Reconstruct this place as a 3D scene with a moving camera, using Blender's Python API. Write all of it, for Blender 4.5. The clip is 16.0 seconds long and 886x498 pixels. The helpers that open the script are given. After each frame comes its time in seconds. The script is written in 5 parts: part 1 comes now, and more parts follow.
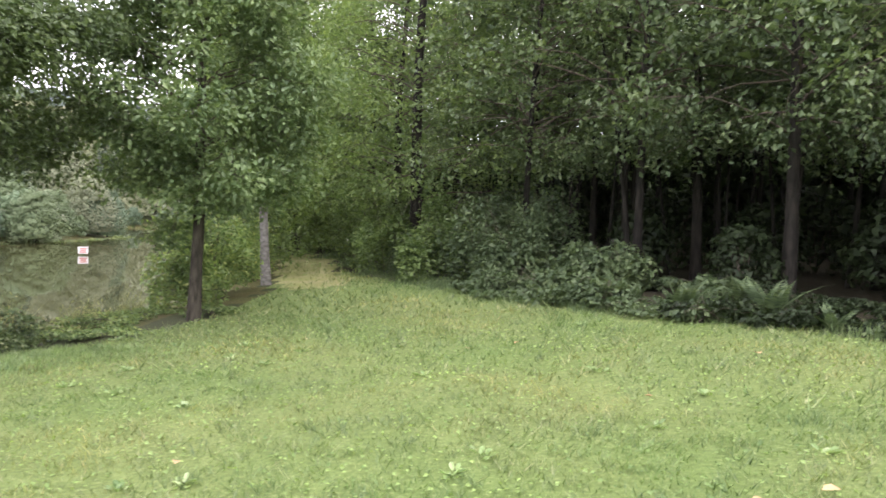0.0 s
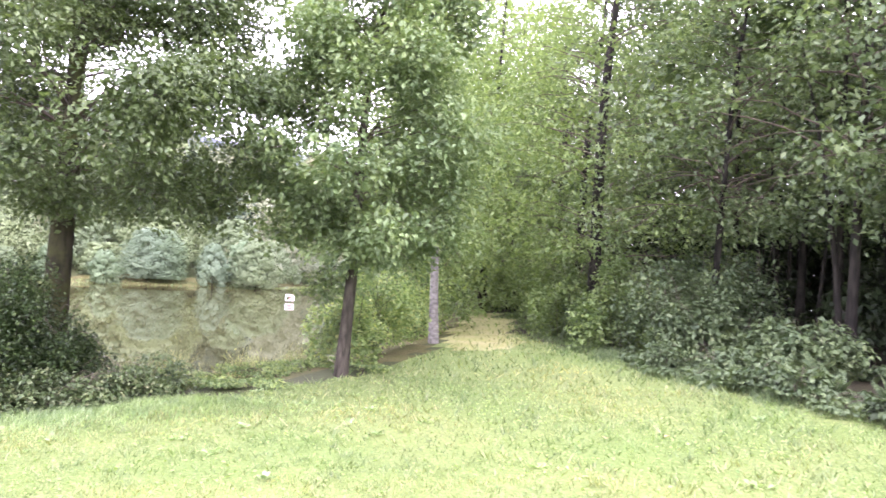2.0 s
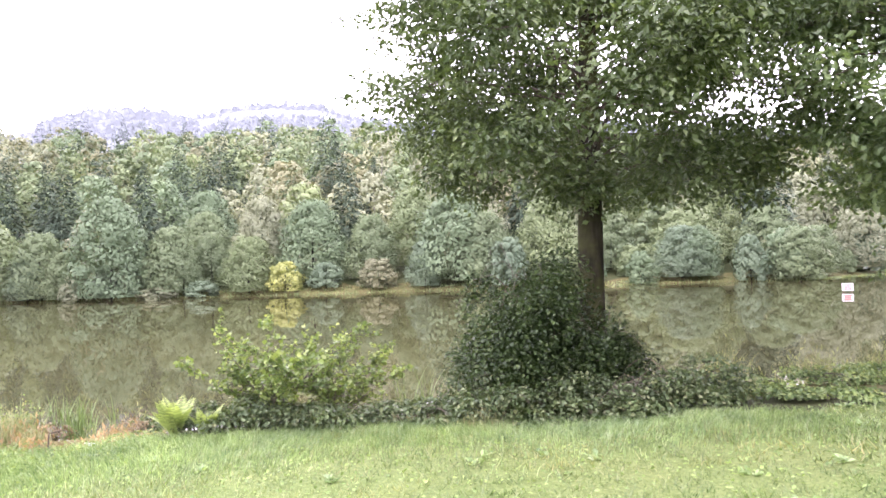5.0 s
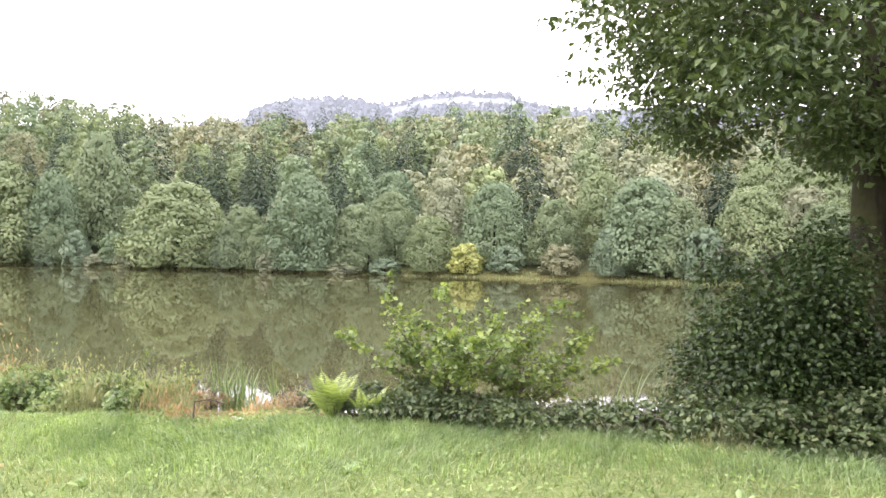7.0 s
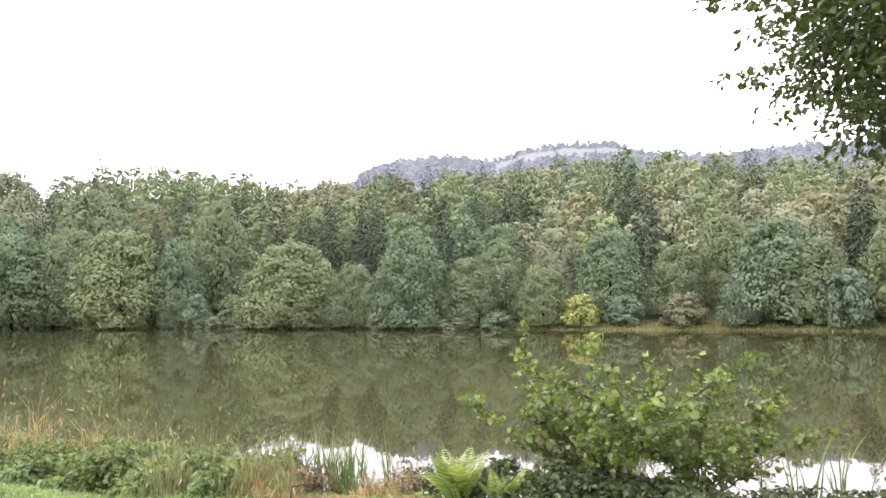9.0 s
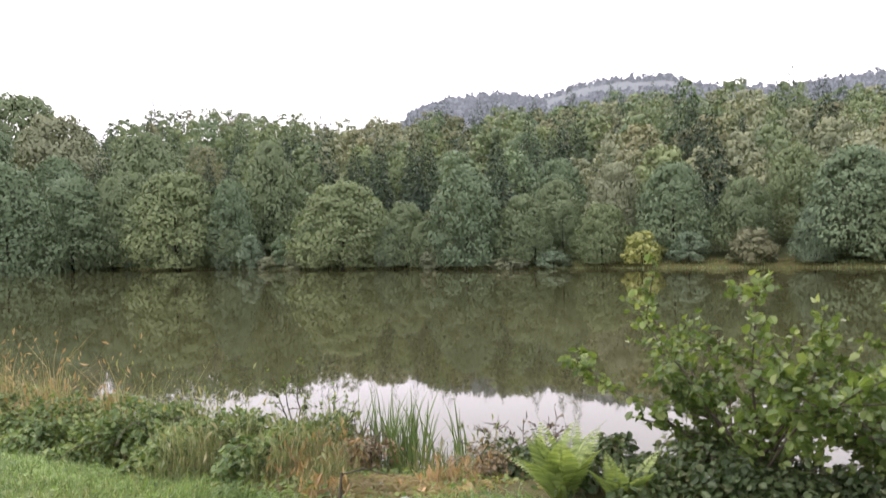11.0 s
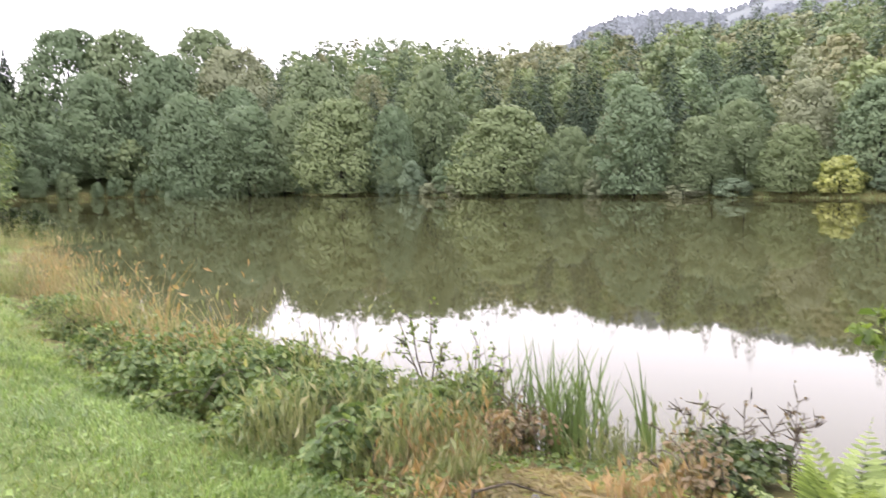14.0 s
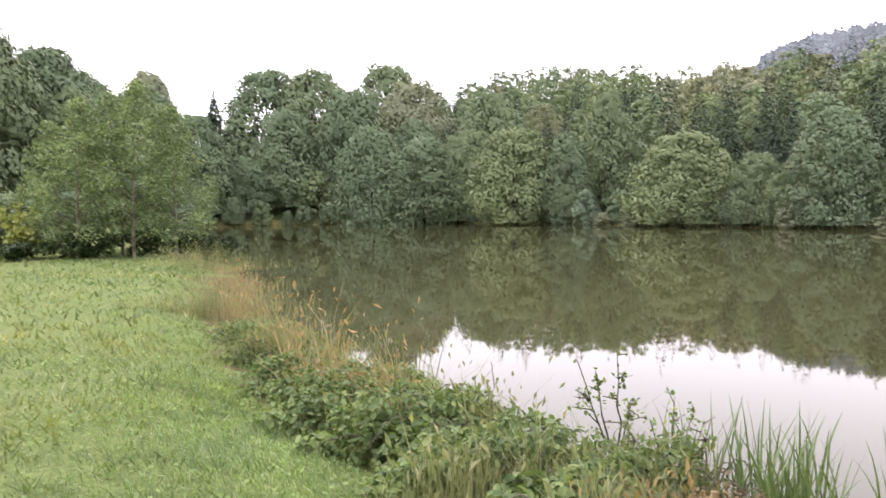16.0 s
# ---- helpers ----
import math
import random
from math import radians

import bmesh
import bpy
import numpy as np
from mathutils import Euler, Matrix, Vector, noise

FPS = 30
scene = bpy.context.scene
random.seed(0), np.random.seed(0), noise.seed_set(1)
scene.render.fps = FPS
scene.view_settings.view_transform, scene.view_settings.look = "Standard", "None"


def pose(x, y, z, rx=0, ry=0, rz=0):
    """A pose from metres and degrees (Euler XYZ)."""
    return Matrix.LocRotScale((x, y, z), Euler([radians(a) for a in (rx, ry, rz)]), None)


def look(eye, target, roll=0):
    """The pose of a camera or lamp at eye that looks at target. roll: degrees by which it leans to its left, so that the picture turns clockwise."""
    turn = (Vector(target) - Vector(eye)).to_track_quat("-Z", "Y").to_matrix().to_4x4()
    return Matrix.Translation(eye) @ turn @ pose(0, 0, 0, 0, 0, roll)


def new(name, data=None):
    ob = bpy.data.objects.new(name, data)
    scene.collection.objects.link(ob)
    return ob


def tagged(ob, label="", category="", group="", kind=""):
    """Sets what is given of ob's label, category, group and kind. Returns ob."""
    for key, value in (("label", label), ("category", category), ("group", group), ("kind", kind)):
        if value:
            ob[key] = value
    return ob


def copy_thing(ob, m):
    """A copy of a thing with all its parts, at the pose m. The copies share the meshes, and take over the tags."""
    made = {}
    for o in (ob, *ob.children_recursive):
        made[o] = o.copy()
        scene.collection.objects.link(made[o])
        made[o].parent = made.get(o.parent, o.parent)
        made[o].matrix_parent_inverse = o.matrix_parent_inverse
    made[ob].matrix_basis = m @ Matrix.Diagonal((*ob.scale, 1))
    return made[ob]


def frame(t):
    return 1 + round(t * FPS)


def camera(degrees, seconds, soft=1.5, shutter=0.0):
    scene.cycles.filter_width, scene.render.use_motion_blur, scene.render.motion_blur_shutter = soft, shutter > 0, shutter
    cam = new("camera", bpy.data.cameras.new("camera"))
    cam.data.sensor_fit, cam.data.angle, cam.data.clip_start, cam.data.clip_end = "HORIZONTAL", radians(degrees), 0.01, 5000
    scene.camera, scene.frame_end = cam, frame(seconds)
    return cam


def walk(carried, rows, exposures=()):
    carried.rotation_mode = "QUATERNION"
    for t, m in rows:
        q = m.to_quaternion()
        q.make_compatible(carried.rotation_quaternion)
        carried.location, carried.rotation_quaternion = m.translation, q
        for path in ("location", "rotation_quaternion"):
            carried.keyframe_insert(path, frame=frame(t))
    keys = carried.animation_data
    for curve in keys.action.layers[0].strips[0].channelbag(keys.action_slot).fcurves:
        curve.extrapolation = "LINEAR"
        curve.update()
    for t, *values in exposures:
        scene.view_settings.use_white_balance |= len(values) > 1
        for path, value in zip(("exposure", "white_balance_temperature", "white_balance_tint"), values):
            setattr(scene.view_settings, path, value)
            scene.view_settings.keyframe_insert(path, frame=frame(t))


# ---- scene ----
cam = camera(61.5, 16.0, soft=1.5, shutter=0.18)
PATH = [
    (0, (-2.984, -4.941, 1.698), (-2.952, -2.943, 1.603), 1.1),
    (0.5, (-2.775, -4.706, 1.689), (-2.56, -2.719, 1.631), 4.1),
    (1, (-2.573, -4.445, 1.706), (-2.351, -2.458, 1.642), 5.3),
    (1.5, (-2.455, -4.235, 1.736), (-2.544, -2.237, 1.705), 3.4),
    (2, (-2.317, -4.014, 1.761), (-2.833, -2.082, 1.803), 3.3),
    (2.5, (-2.561, -3.557, 1.705), (-3.237, -1.675, 1.718), 5.3),
    (3, (-2.676, -3.327, 1.649), (-3.583, -1.544, 1.636), 0.7),
    (3.5, (-2.861, -3.054, 1.587), (-4.108, -1.491, 1.57), 1.7),
    (4, (-3.212, -2.795, 1.543), (-4.704, -1.465, 1.492), 2.2),
    (4.2, (-3.26, -2.75, 1.559), (-4.787, -1.46, 1.514), 0.9),
    (6.3, (-4.508, -1.957, 1.34), (-6.288, -1.046, 1.403), 2.1),
    (6.5, (-4.741, -1.898, 1.297), (-6.554, -1.054, 1.324), 3.2),
    (7, (-5.078, -1.812, 1.283), (-6.932, -1.061, 1.28), 0.8),
    (7.5, (-5.411, -1.703, 1.264), (-7.292, -1.026, 1.316), 0.8),
    (8, (-5.779, -1.681, 1.229), (-7.691, -1.101, 1.31), 0.9),
    (8.5, (-6.059, -1.654, 1.223), (-7.99, -1.141, 1.322), -0.5),
    (8.7, (-6.183, -1.622, 1.212), (-8.116, -1.127, 1.337), -0.8),
    (10.8, (-7.737, -1.462, 1.167), (-9.704, -1.11, 1.256), -0.6),
    (11, (-7.86, -1.477, 1.146), (-9.831, -1.136, 1.131), -1.4),
    (11.5, (-8.151, -1.377, 1.099), (-10.114, -1.061, 0.881), -1.7),
    (12, (-8.414, -1.299, 1.052), (-10.358, -1.023, 0.672), -1.7),
    (12.5, (-8.745, -1.275, 1.023), (-10.675, -1.013, 0.57), -1.2),
    (13, (-9.041, -1.224, 0.977), (-10.979, -1.01, 0.531), 1.2),
    (13.5, (-9.293, -1.268, 0.962), (-11.261, -1.114, 0.637), 1.4),
    (14, (-9.449, -1.332, 1.001), (-11.437, -1.424, 0.804), -1.2),
    (14.5, (-9.657, -1.363, 1.019), (-11.609, -1.801, 1.013), -2.8),
    (15, (-9.741, -1.365, 1.022), (-11.661, -1.923, 1.035), -2.1),
    (15.5, (-9.845, -1.436, 1.044), (-11.722, -2.126, 1.023), -1.1),
    (16, (-9.91, -1.453, 1.025), (-11.832, -1.994, 0.914), -1.1),
]
walk(cam, [(t, look(eye, target, roll)) for t, eye, target, roll in PATH],
     [(t, stops, 6500 - 480 * max(0, min(1, (5.6 - t) / 1.6, (t + 0.4) / 1.4)), tint) for t, stops, tint in ((0, 1, 22), (0.5, 1.2, 24), (1, 1.62, 28), (1.5, 1.95, 33), (2, 2.06, 38), (2.5, 2.05, 41), (3, 2.05, 42), (3.5, 2, 42), (4, 1.85, 42), (6.5, 1.28, 25), (7, 1.23, 25), (8.5, 0.98, 24), (11, 0.19, 23), (11.5, 0.31, 23), (12, 0.56, 22), (12.5, 0.69, 22), (13.5, 0.77, 22), (14, 0.74, 23), (14.5, 0.79, 24), (15, 0.64, 23), (16, 0.49, 23))])

# ---- world and light: a bright overcast sky ----
world = bpy.data.worlds.new("overcast")
scene.world = world
world.use_nodes = True
wn, wl = world.node_tree.nodes, world.node_tree.links
sky = wn.new("ShaderNodeTexSky")
sky.sky_type, sky.sun_disc = "NISHITA", False
sky.sun_elevation, sky.sun_rotation = radians(48), radians(200)
cloud = wn.new("ShaderNodeMix")
cloud.data_type = "RGBA"
cloud.inputs[0].default_value = 0.9
cloud.inputs[7].default_value = (24, 24, 24.6, 1)
wl.new(sky.outputs[0], cloud.inputs[6])
wl.new(cloud.outputs[2], wn["Background"].inputs[0])
wn["Background"].inputs[1].default_value = 0.1
sun_data = bpy.data.lights.new("sun", "SUN")
sun_data.energy, sun_data.angle, sun_data.color = 0.9, radians(25), (1, 0.96, 0.9)
sun = new("sun", sun_data)
sun.matrix_world = look((0, 0, 30), (0 - 30 * math.sin(radians(20)) * 0.9, 30 * 0.85, 0))


# ---- materials ----
def node_mat(name):
    m = bpy.data.materials.new(name)
    m.use_nodes = True
    return m, m.node_tree.nodes, m.node_tree.links, m.node_tree.nodes["Principled BSDF"]


def ramp(nodes, *stops):
    r = nodes.new("ShaderNodeValToRGB")
    while len(r.color_ramp.elements) < len(stops):
        r.color_ramp.elements.new(0.5)
    for e, (p, c) in zip(r.color_ramp.elements, stops):
        e.position, e.color = p, (*c, 1)
    return r


def noise_tex(nodes, links, scale, detail=4, rough=0.6, coords="Object"):
    tc = nodes.new("ShaderNodeTexCoord")
    n = nodes.new("ShaderNodeTexNoise")
    n.inputs["Scale"].default_value, n.inputs["Detail"].default_value, n.inputs["Roughness"].default_value = scale, detail, rough
    links.new(tc.outputs[coords], n.inputs["Vector"])
    return n


def mix(nodes, links, a, b, fac, mode="MIX"):
    m = nodes.new("ShaderNodeMix")
    m.data_type, m.blend_type = "RGBA", mode
    for sock, v in ((m.inputs[0], fac), (m.inputs[6], a), (m.inputs[7], b)):
        if hasattr(v, "is_linked"):
            links.new(v, sock)
        elif isinstance(v, tuple):
            sock.default_value = (*v, 1)
        else:
            sock.default_value = v
    return m.outputs[2]


def leaf_mat(name, dark, light, trans=0.35, rough=0.42, third=None, clump=0.9, gloss=0.4, wide=0.0):
    """Leaves: the colour differs from leaf to leaf and from clump to clump, and light shines through."""
    m, n, l, p = node_mat(name)
    geo = n.new("ShaderNodeNewGeometry")
    dark, light, third = (tuple(0.84 * v + 0.16 * (0.3 * c[0] + 0.6 * c[1] + 0.1 * c[2]) for v in c) if c else None for c in (dark, light, third))
    stops = [(0.0, dark), (0.75, light)] + [(1.0, third or light)]
    r = ramp(n, *stops)
    l.new(geo.outputs["Random Per Island"], r.inputs[0])
    big = noise_tex(n, l, clump, 2)
    tone = ramp(n, (0.32, (0.66, 0.70, 0.68)), (0.68, (1.22, 1.18, 1.06)))
    l.new(big.outputs["Fac"], tone.inputs[0])
    col = mix(n, l, r.outputs[0], tone.outputs[0], 1.0, "MULTIPLY")
    if wide:
        far = noise_tex(n, l, wide, 3)
        worn = ramp(n, (0.36, (0.78, 0.92, 0.74)), (0.5, (1.0, 1.0, 1.0)), (0.64, (1.36, 1.13, 1.02)))
        l.new(far.outputs["Fac"], worn.inputs[0])
        col = mix(n, l, col, worn.outputs[0], 1.0, "MULTIPLY")
    l.new(col, p.inputs["Base Color"])
    p.inputs["Roughness"].default_value = rough
    p.inputs["Specular IOR Level"].default_value = gloss
    t = n.new("ShaderNodeBsdfTranslucent")
    warm = mix(n, l, col, (1.25, 1.3, 0.6), 1.0, "MULTIPLY")
    l.new(warm, t.inputs[0])
    ms = n.new("ShaderNodeMixShader")
    ms.inputs[0].default_value = trans
    l.new(p.outputs[0], ms.inputs[1])
    l.new(t.outputs[0], ms.inputs[2])
    l.new(ms.outputs[0], n["Material Output"].inputs[0])
    return m


def bark_mat(name, dark, light, scale=14.0, moss=None, stretch=0.25):
    m, n, l, p = node_mat(name)
    tc = n.new("ShaderNodeTexCoord")
    mp = n.new("ShaderNodeMapping")
    mp.inputs["Scale"].default_value = (1, 1, stretch)
    l.new(tc.outputs["Object"], mp.inputs[0])
    a = n.new("ShaderNodeTexNoise")
    a.inputs["Scale"].default_value, a.inputs["Detail"].default_value = scale, 6
    l.new(mp.outputs[0], a.inputs["Vector"])
    r = ramp(n, (0.35, dark), (0.68, light))
    l.new(a.outputs["Fac"], r.inputs[0])
    col = r.outputs[0]
    if moss:
        b = noise_tex(n, l, 2.3, 3)
        rb = ramp(n, (0.45, (0, 0, 0)), (0.62, (1, 1, 1)))
        l.new(b.outputs["Fac"], rb.inputs[0])
        col = mix(n, l, col, moss, rb.outputs[0])
    l.new(col, p.inputs["Base Color"])
    p.inputs["Roughness"].default_value = 0.9
    p.inputs["Specular IOR Level"].default_value = 0.15
    bump = n.new("ShaderNodeBump")
    bump.inputs["Strength"].default_value, bump.inputs["Distance"].default_value = 0.7, 0.02
    l.new(a.outputs["Fac"], bump.inputs["Height"])
    l.new(bump.outputs[0], p.inputs["Normal"])
    return m


def soil_mat(name, stops, fine=30.0, coarse=0.7, coarse_tint=(0.8, 0.95, 0.7)):
    m, n, l, p = node_mat(name)
    a = noise_tex(n, l, fine, 8, 0.7)
    r = ramp(n, *stops)
    l.new(a.outputs["Fac"], r.inputs[0])
    b = noise_tex(n, l, coarse, 4)
    rb = ramp(n, (0.38, coarse_tint), (0.62, (1.05, 1.05, 1.0)))
    l.new(b.outputs["Fac"], rb.inputs[0])
    l.new(mix(n, l, r.outputs[0], rb.outputs[0], 1.0, "MULTIPLY"), p.inputs["Base Color"])
    p.inputs["Roughness"].default_value = 0.95
    p.inputs["Specular IOR Level"].default_value = 0.2
    bump = n.new("ShaderNodeBump")
    bump.inputs["Strength"].default_value, bump.inputs["Distance"].default_value = 0.6, 0.03
    l.new(a.outputs["Fac"], bump.inputs["Height"])
    l.new(bump.outputs[0], p.inputs["Normal"])
    return m


def plain_mat(name, colour, rough=0.6, var=0.15, scale=6.0):
    m, n, l, p = node_mat(name)
    a = noise_tex(n, l, scale, 5)
    lo = tuple(c * (1 - var) for c in colour)
    hi = tuple(min(1, c * (1 + var)) for c in colour)
    r = ramp(n, (0.3, lo), (0.7, hi))
    l.new(a.outputs["Fac"], r.inputs[0])
    l.new(r.outputs[0], p.inputs["Base Color"])
    p.inputs["Roughness"].default_value = rough
    return m


M_LAWN = soil_mat("lawn_soil", ((0.3, (0.07, 0.09, 0.03)), (0.55, (0.14, 0.18, 0.06)), (0.75, (0.26, 0.26, 0.13))), 25, 0.5, (0.85, 0.95, 0.8))
M_BANK = soil_mat("bank_soil", ((0.3, (0.05, 0.045, 0.02)), (0.55, (0.10, 0.09, 0.035)), (0.75, (0.17, 0.13, 0.07))), 18, 0.9)
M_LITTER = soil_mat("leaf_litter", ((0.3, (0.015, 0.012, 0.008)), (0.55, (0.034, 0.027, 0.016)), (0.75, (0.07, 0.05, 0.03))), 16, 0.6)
M_DIRT = soil_mat("path_dirt", ((0.3, (0.16, 0.18, 0.07)), (0.55, (0.27, 0.25, 0.13)), (0.75, (0.36, 0.31, 0.20))), 22, 1.1, (0.85, 0.95, 0.65))
M_BARE = soil_mat("bare_earth", ((0.3, (0.10, 0.075, 0.045)), (0.55, (0.19, 0.14, 0.085)), (0.75, (0.32, 0.24, 0.16))), 30, 2.0, (0.75, 0.9, 0.6))
M_MEADOW = soil_mat("far_meadow", ((0.3, (0.03, 0.035, 0.014)), (0.6, (0.055, 0.06, 0.025)), (0.8, (0.09, 0.085, 0.04))), 3, 0.05)
M_GRASS = leaf_mat("grass_blades", (0.084, 0.136, 0.045), (0.188, 0.260, 0.098), 0.38, 0.45, (0.304, 0.320, 0.184), 2.6, 0.4, 0.45)
M_LONGGRASS = leaf_mat("long_grass", (0.126, 0.223, 0.076), (0.260, 0.381, 0.153), 0.38, 0.34, (0.391, 0.465, 0.288), 2.2)
M_WEED = leaf_mat("lawn_weeds", (0.11, 0.20, 0.045), (0.24, 0.36, 0.095), 0.35, 0.45, None, 0.8)
M_STRAW = leaf_mat("dry_grass", (0.27, 0.205, 0.11), (0.43, 0.34, 0.20), 0.3, 0.6, (0.36, 0.36, 0.14), 1.0)
M_PLUME = leaf_mat("grass_plumes", (0.30, 0.19, 0.085), (0.48, 0.31, 0.16), 0.3, 0.6, (0.46, 0.36, 0.20), 1.0)
M_PALEGRASS = leaf_mat("pale_sedge", (0.16, 0.20, 0.07), (0.30, 0.32, 0.14), 0.3, 0.55, (0.44, 0.38, 0.24), 1.0)
M_OAK = leaf_mat("oak_leaves", (0.096, 0.161, 0.061), (0.164, 0.244, 0.102), 0.36, 0.38, (0.173, 0.244, 0.087), 1.1, 0.28)
M_ALDER = leaf_mat("alder_leaves", (0.055, 0.092, 0.029), (0.092, 0.140, 0.048), 0.28, 0.38, (0.123, 0.173, 0.059), 1.1, 0.28)
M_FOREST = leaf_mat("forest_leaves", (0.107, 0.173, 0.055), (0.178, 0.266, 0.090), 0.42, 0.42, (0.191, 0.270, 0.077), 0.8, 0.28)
# Forest green darkened for the wood's inside: shade put into the colour.
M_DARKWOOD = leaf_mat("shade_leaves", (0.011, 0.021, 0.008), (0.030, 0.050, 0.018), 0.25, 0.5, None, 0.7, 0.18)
M_SALLOW = leaf_mat("sallow_leaves", (0.099, 0.162, 0.064), (0.204, 0.292, 0.123), 0.32, 0.45, (0.292, 0.350, 0.160), 0.9)
# Two milder darkened forest greens, the wood's shade painted in by steps.
M_SHADE = leaf_mat("shaded_edge_leaves", (0.076, 0.126, 0.052), (0.135, 0.200, 0.085), 0.38, 0.42, (0.165, 0.228, 0.100), 0.8, 0.32)
M_MIDSHADE = leaf_mat("mid_shade_leaves", (0.052, 0.088, 0.039), (0.098, 0.150, 0.065), 0.30, 0.45, (0.130, 0.182, 0.078), 0.8, 0.22)
M_WILLOW = leaf_mat("willow_leaves", (0.115, 0.196, 0.057), (0.253, 0.368, 0.115), 0.4, 0.45, (0.368, 0.414, 0.138), 1.0)
M_BRAMBLE = leaf_mat("bramble_leaves", (0.066, 0.120, 0.036), (0.186, 0.276, 0.096), 0.32, 0.45, (0.264, 0.324, 0.108), 3.0, 0.22)
M_SHRUB = leaf_mat("sapling_leaves", (0.075, 0.135, 0.024), (0.180, 0.265, 0.056), 0.42, 0.33, (0.29, 0.36, 0.10), 2.0)
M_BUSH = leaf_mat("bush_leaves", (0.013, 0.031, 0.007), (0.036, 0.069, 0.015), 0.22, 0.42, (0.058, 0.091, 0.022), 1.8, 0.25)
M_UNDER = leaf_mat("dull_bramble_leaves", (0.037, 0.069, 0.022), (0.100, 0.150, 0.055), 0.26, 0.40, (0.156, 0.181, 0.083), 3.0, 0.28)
M_FERN = leaf_mat("fern_fronds", (0.19, 0.27, 0.06), (0.34, 0.44, 0.12), 0.35, 0.5, None, 2.0)
M_REED = leaf_mat("reed_blades", (0.07, 0.13, 0.03), (0.15, 0.23, 0.07), 0.25, 0.4, (0.26, 0.24, 0.12), 2.0)
M_RUST = leaf_mat("withered_leaves", (0.13, 0.10, 0.05), (0.25, 0.17, 0.09), 0.2, 0.6, (0.15, 0.16, 0.06), 2.0)
# Blue is raised in most of these greens, painting in some distance haze.
FAR = {
    "dark": leaf_mat("far_dark_leaves", (0.104, 0.165, 0.084), (0.149, 0.217, 0.119), 0.12, 0.5, None, 0.22, 0.12),
    "mid": leaf_mat("far_mid_leaves", (0.125, 0.178, 0.087), (0.171, 0.230, 0.115), 0.14, 0.5, None, 0.22, 0.12),
    "light": leaf_mat("far_light_leaves", (0.138, 0.191, 0.084), (0.188, 0.246, 0.112), 0.15, 0.5, None, 0.22, 0.12),
    "teal": leaf_mat("far_blue_green_leaves", (0.108, 0.166, 0.103), (0.153, 0.219, 0.139), 0.14, 0.5, None, 0.22, 0.12),
    "grey": leaf_mat("far_grey_green_leaves", (0.193, 0.222, 0.133), (0.249, 0.276, 0.169), 0.14, 0.55, None, 0.22, 0.12),
    "yellow": leaf_mat("far_yellow_leaves", (0.24, 0.28, 0.06), (0.38, 0.41, 0.11), 0.3, 0.5, None, 0.6),
    "tan": leaf_mat("far_brownish_leaves", (0.162, 0.172, 0.096), (0.203, 0.212, 0.121), 0.14, 0.55, None, 0.22, 0.12),
    "spruce": leaf_mat("spruce_needles", (0.036, 0.062, 0.040), (0.066, 0.100, 0.062), 0.05, 0.6, None, 0.4, 0.1),
}
M_BARK = bark_mat("dark_bark", (0.009, 0.0085, 0.007), (0.032, 0.029, 0.023), 16)
M_MOSSBARK = bark_mat("mossy_bark", (0.012, 0.011, 0.008), (0.045, 0.039, 0.027), 16, (0.052, 0.056, 0.020))
M_OAKBARK = bark_mat("oak_bark", (0.022, 0.020, 0.015), (0.075, 0.066, 0.050), 18)
M_BIRCH = bark_mat("birch_bark", (0.112, 0.105, 0.094), (0.270, 0.259, 0.240), 9, None, 1.6)
M_TWIG = plain_mat("twig_bark", (0.075, 0.06, 0.042), 0.85, 0.3, 20)
M_STEM = plain_mat("green_stem", (0.15, 0.17, 0.06), 0.7, 0.25, 20)
M_WHITE = plain_mat("white_board", (0.78, 0.76, 0.76), 0.5, 0.06)
M_RED = plain_mat("red_print", (0.55, 0.24, 0.22), 0.5, 0.1)
M_POST = bark_mat("weathered_post", (0.12, 0.10, 0.08), (0.30, 0.26, 0.2), 20)
M_WRAP = plain_mat("white_plastic", (0.62, 0.64, 0.66), 0.35, 0.2, 30)
M_STONE = plain_mat("grey_stone", (0.09, 0.09, 0.088), 0.8, 0.3, 25)
M_PAPER = plain_mat("fallen_leaf", (0.42, 0.27, 0.14), 0.8, 0.35, 9)


def water_mat():
    m, n, l, p = node_mat("pond_water")
    a = noise_tex(n, l, 0.09, 3)
    r = ramp(n, (0.35, (0.040, 0.040, 0.016)), (0.65, (0.054, 0.052, 0.022)))
    l.new(a.outputs["Fac"], r.inputs[0])
    l.new(r.outputs[0], p.inputs["Base Color"])
    p.inputs["Roughness"].default_value = 0.022
    p.inputs["IOR"].default_value = 1.333
    b = noise_tex(n, l, 1.6, 3)
    bump = n.new("ShaderNodeBump")
    bump.inputs["Strength"].default_value, bump.inputs["Distance"].default_value = 0.035, 0.008
    l.new(b.outputs["Fac"], bump.inputs["Height"])
    l.new(bump.outputs[0], p.inputs["Normal"])
    return m


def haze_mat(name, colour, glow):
    """The far ridge: a plain backdrop half a kilometre off, its misty air painted as blue-grey glow."""
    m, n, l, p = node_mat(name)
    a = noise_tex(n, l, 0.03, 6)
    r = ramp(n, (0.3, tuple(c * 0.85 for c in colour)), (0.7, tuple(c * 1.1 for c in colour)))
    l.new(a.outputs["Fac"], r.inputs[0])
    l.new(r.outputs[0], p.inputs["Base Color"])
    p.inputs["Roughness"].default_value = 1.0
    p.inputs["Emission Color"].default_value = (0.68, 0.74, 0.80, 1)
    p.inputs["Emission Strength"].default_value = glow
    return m


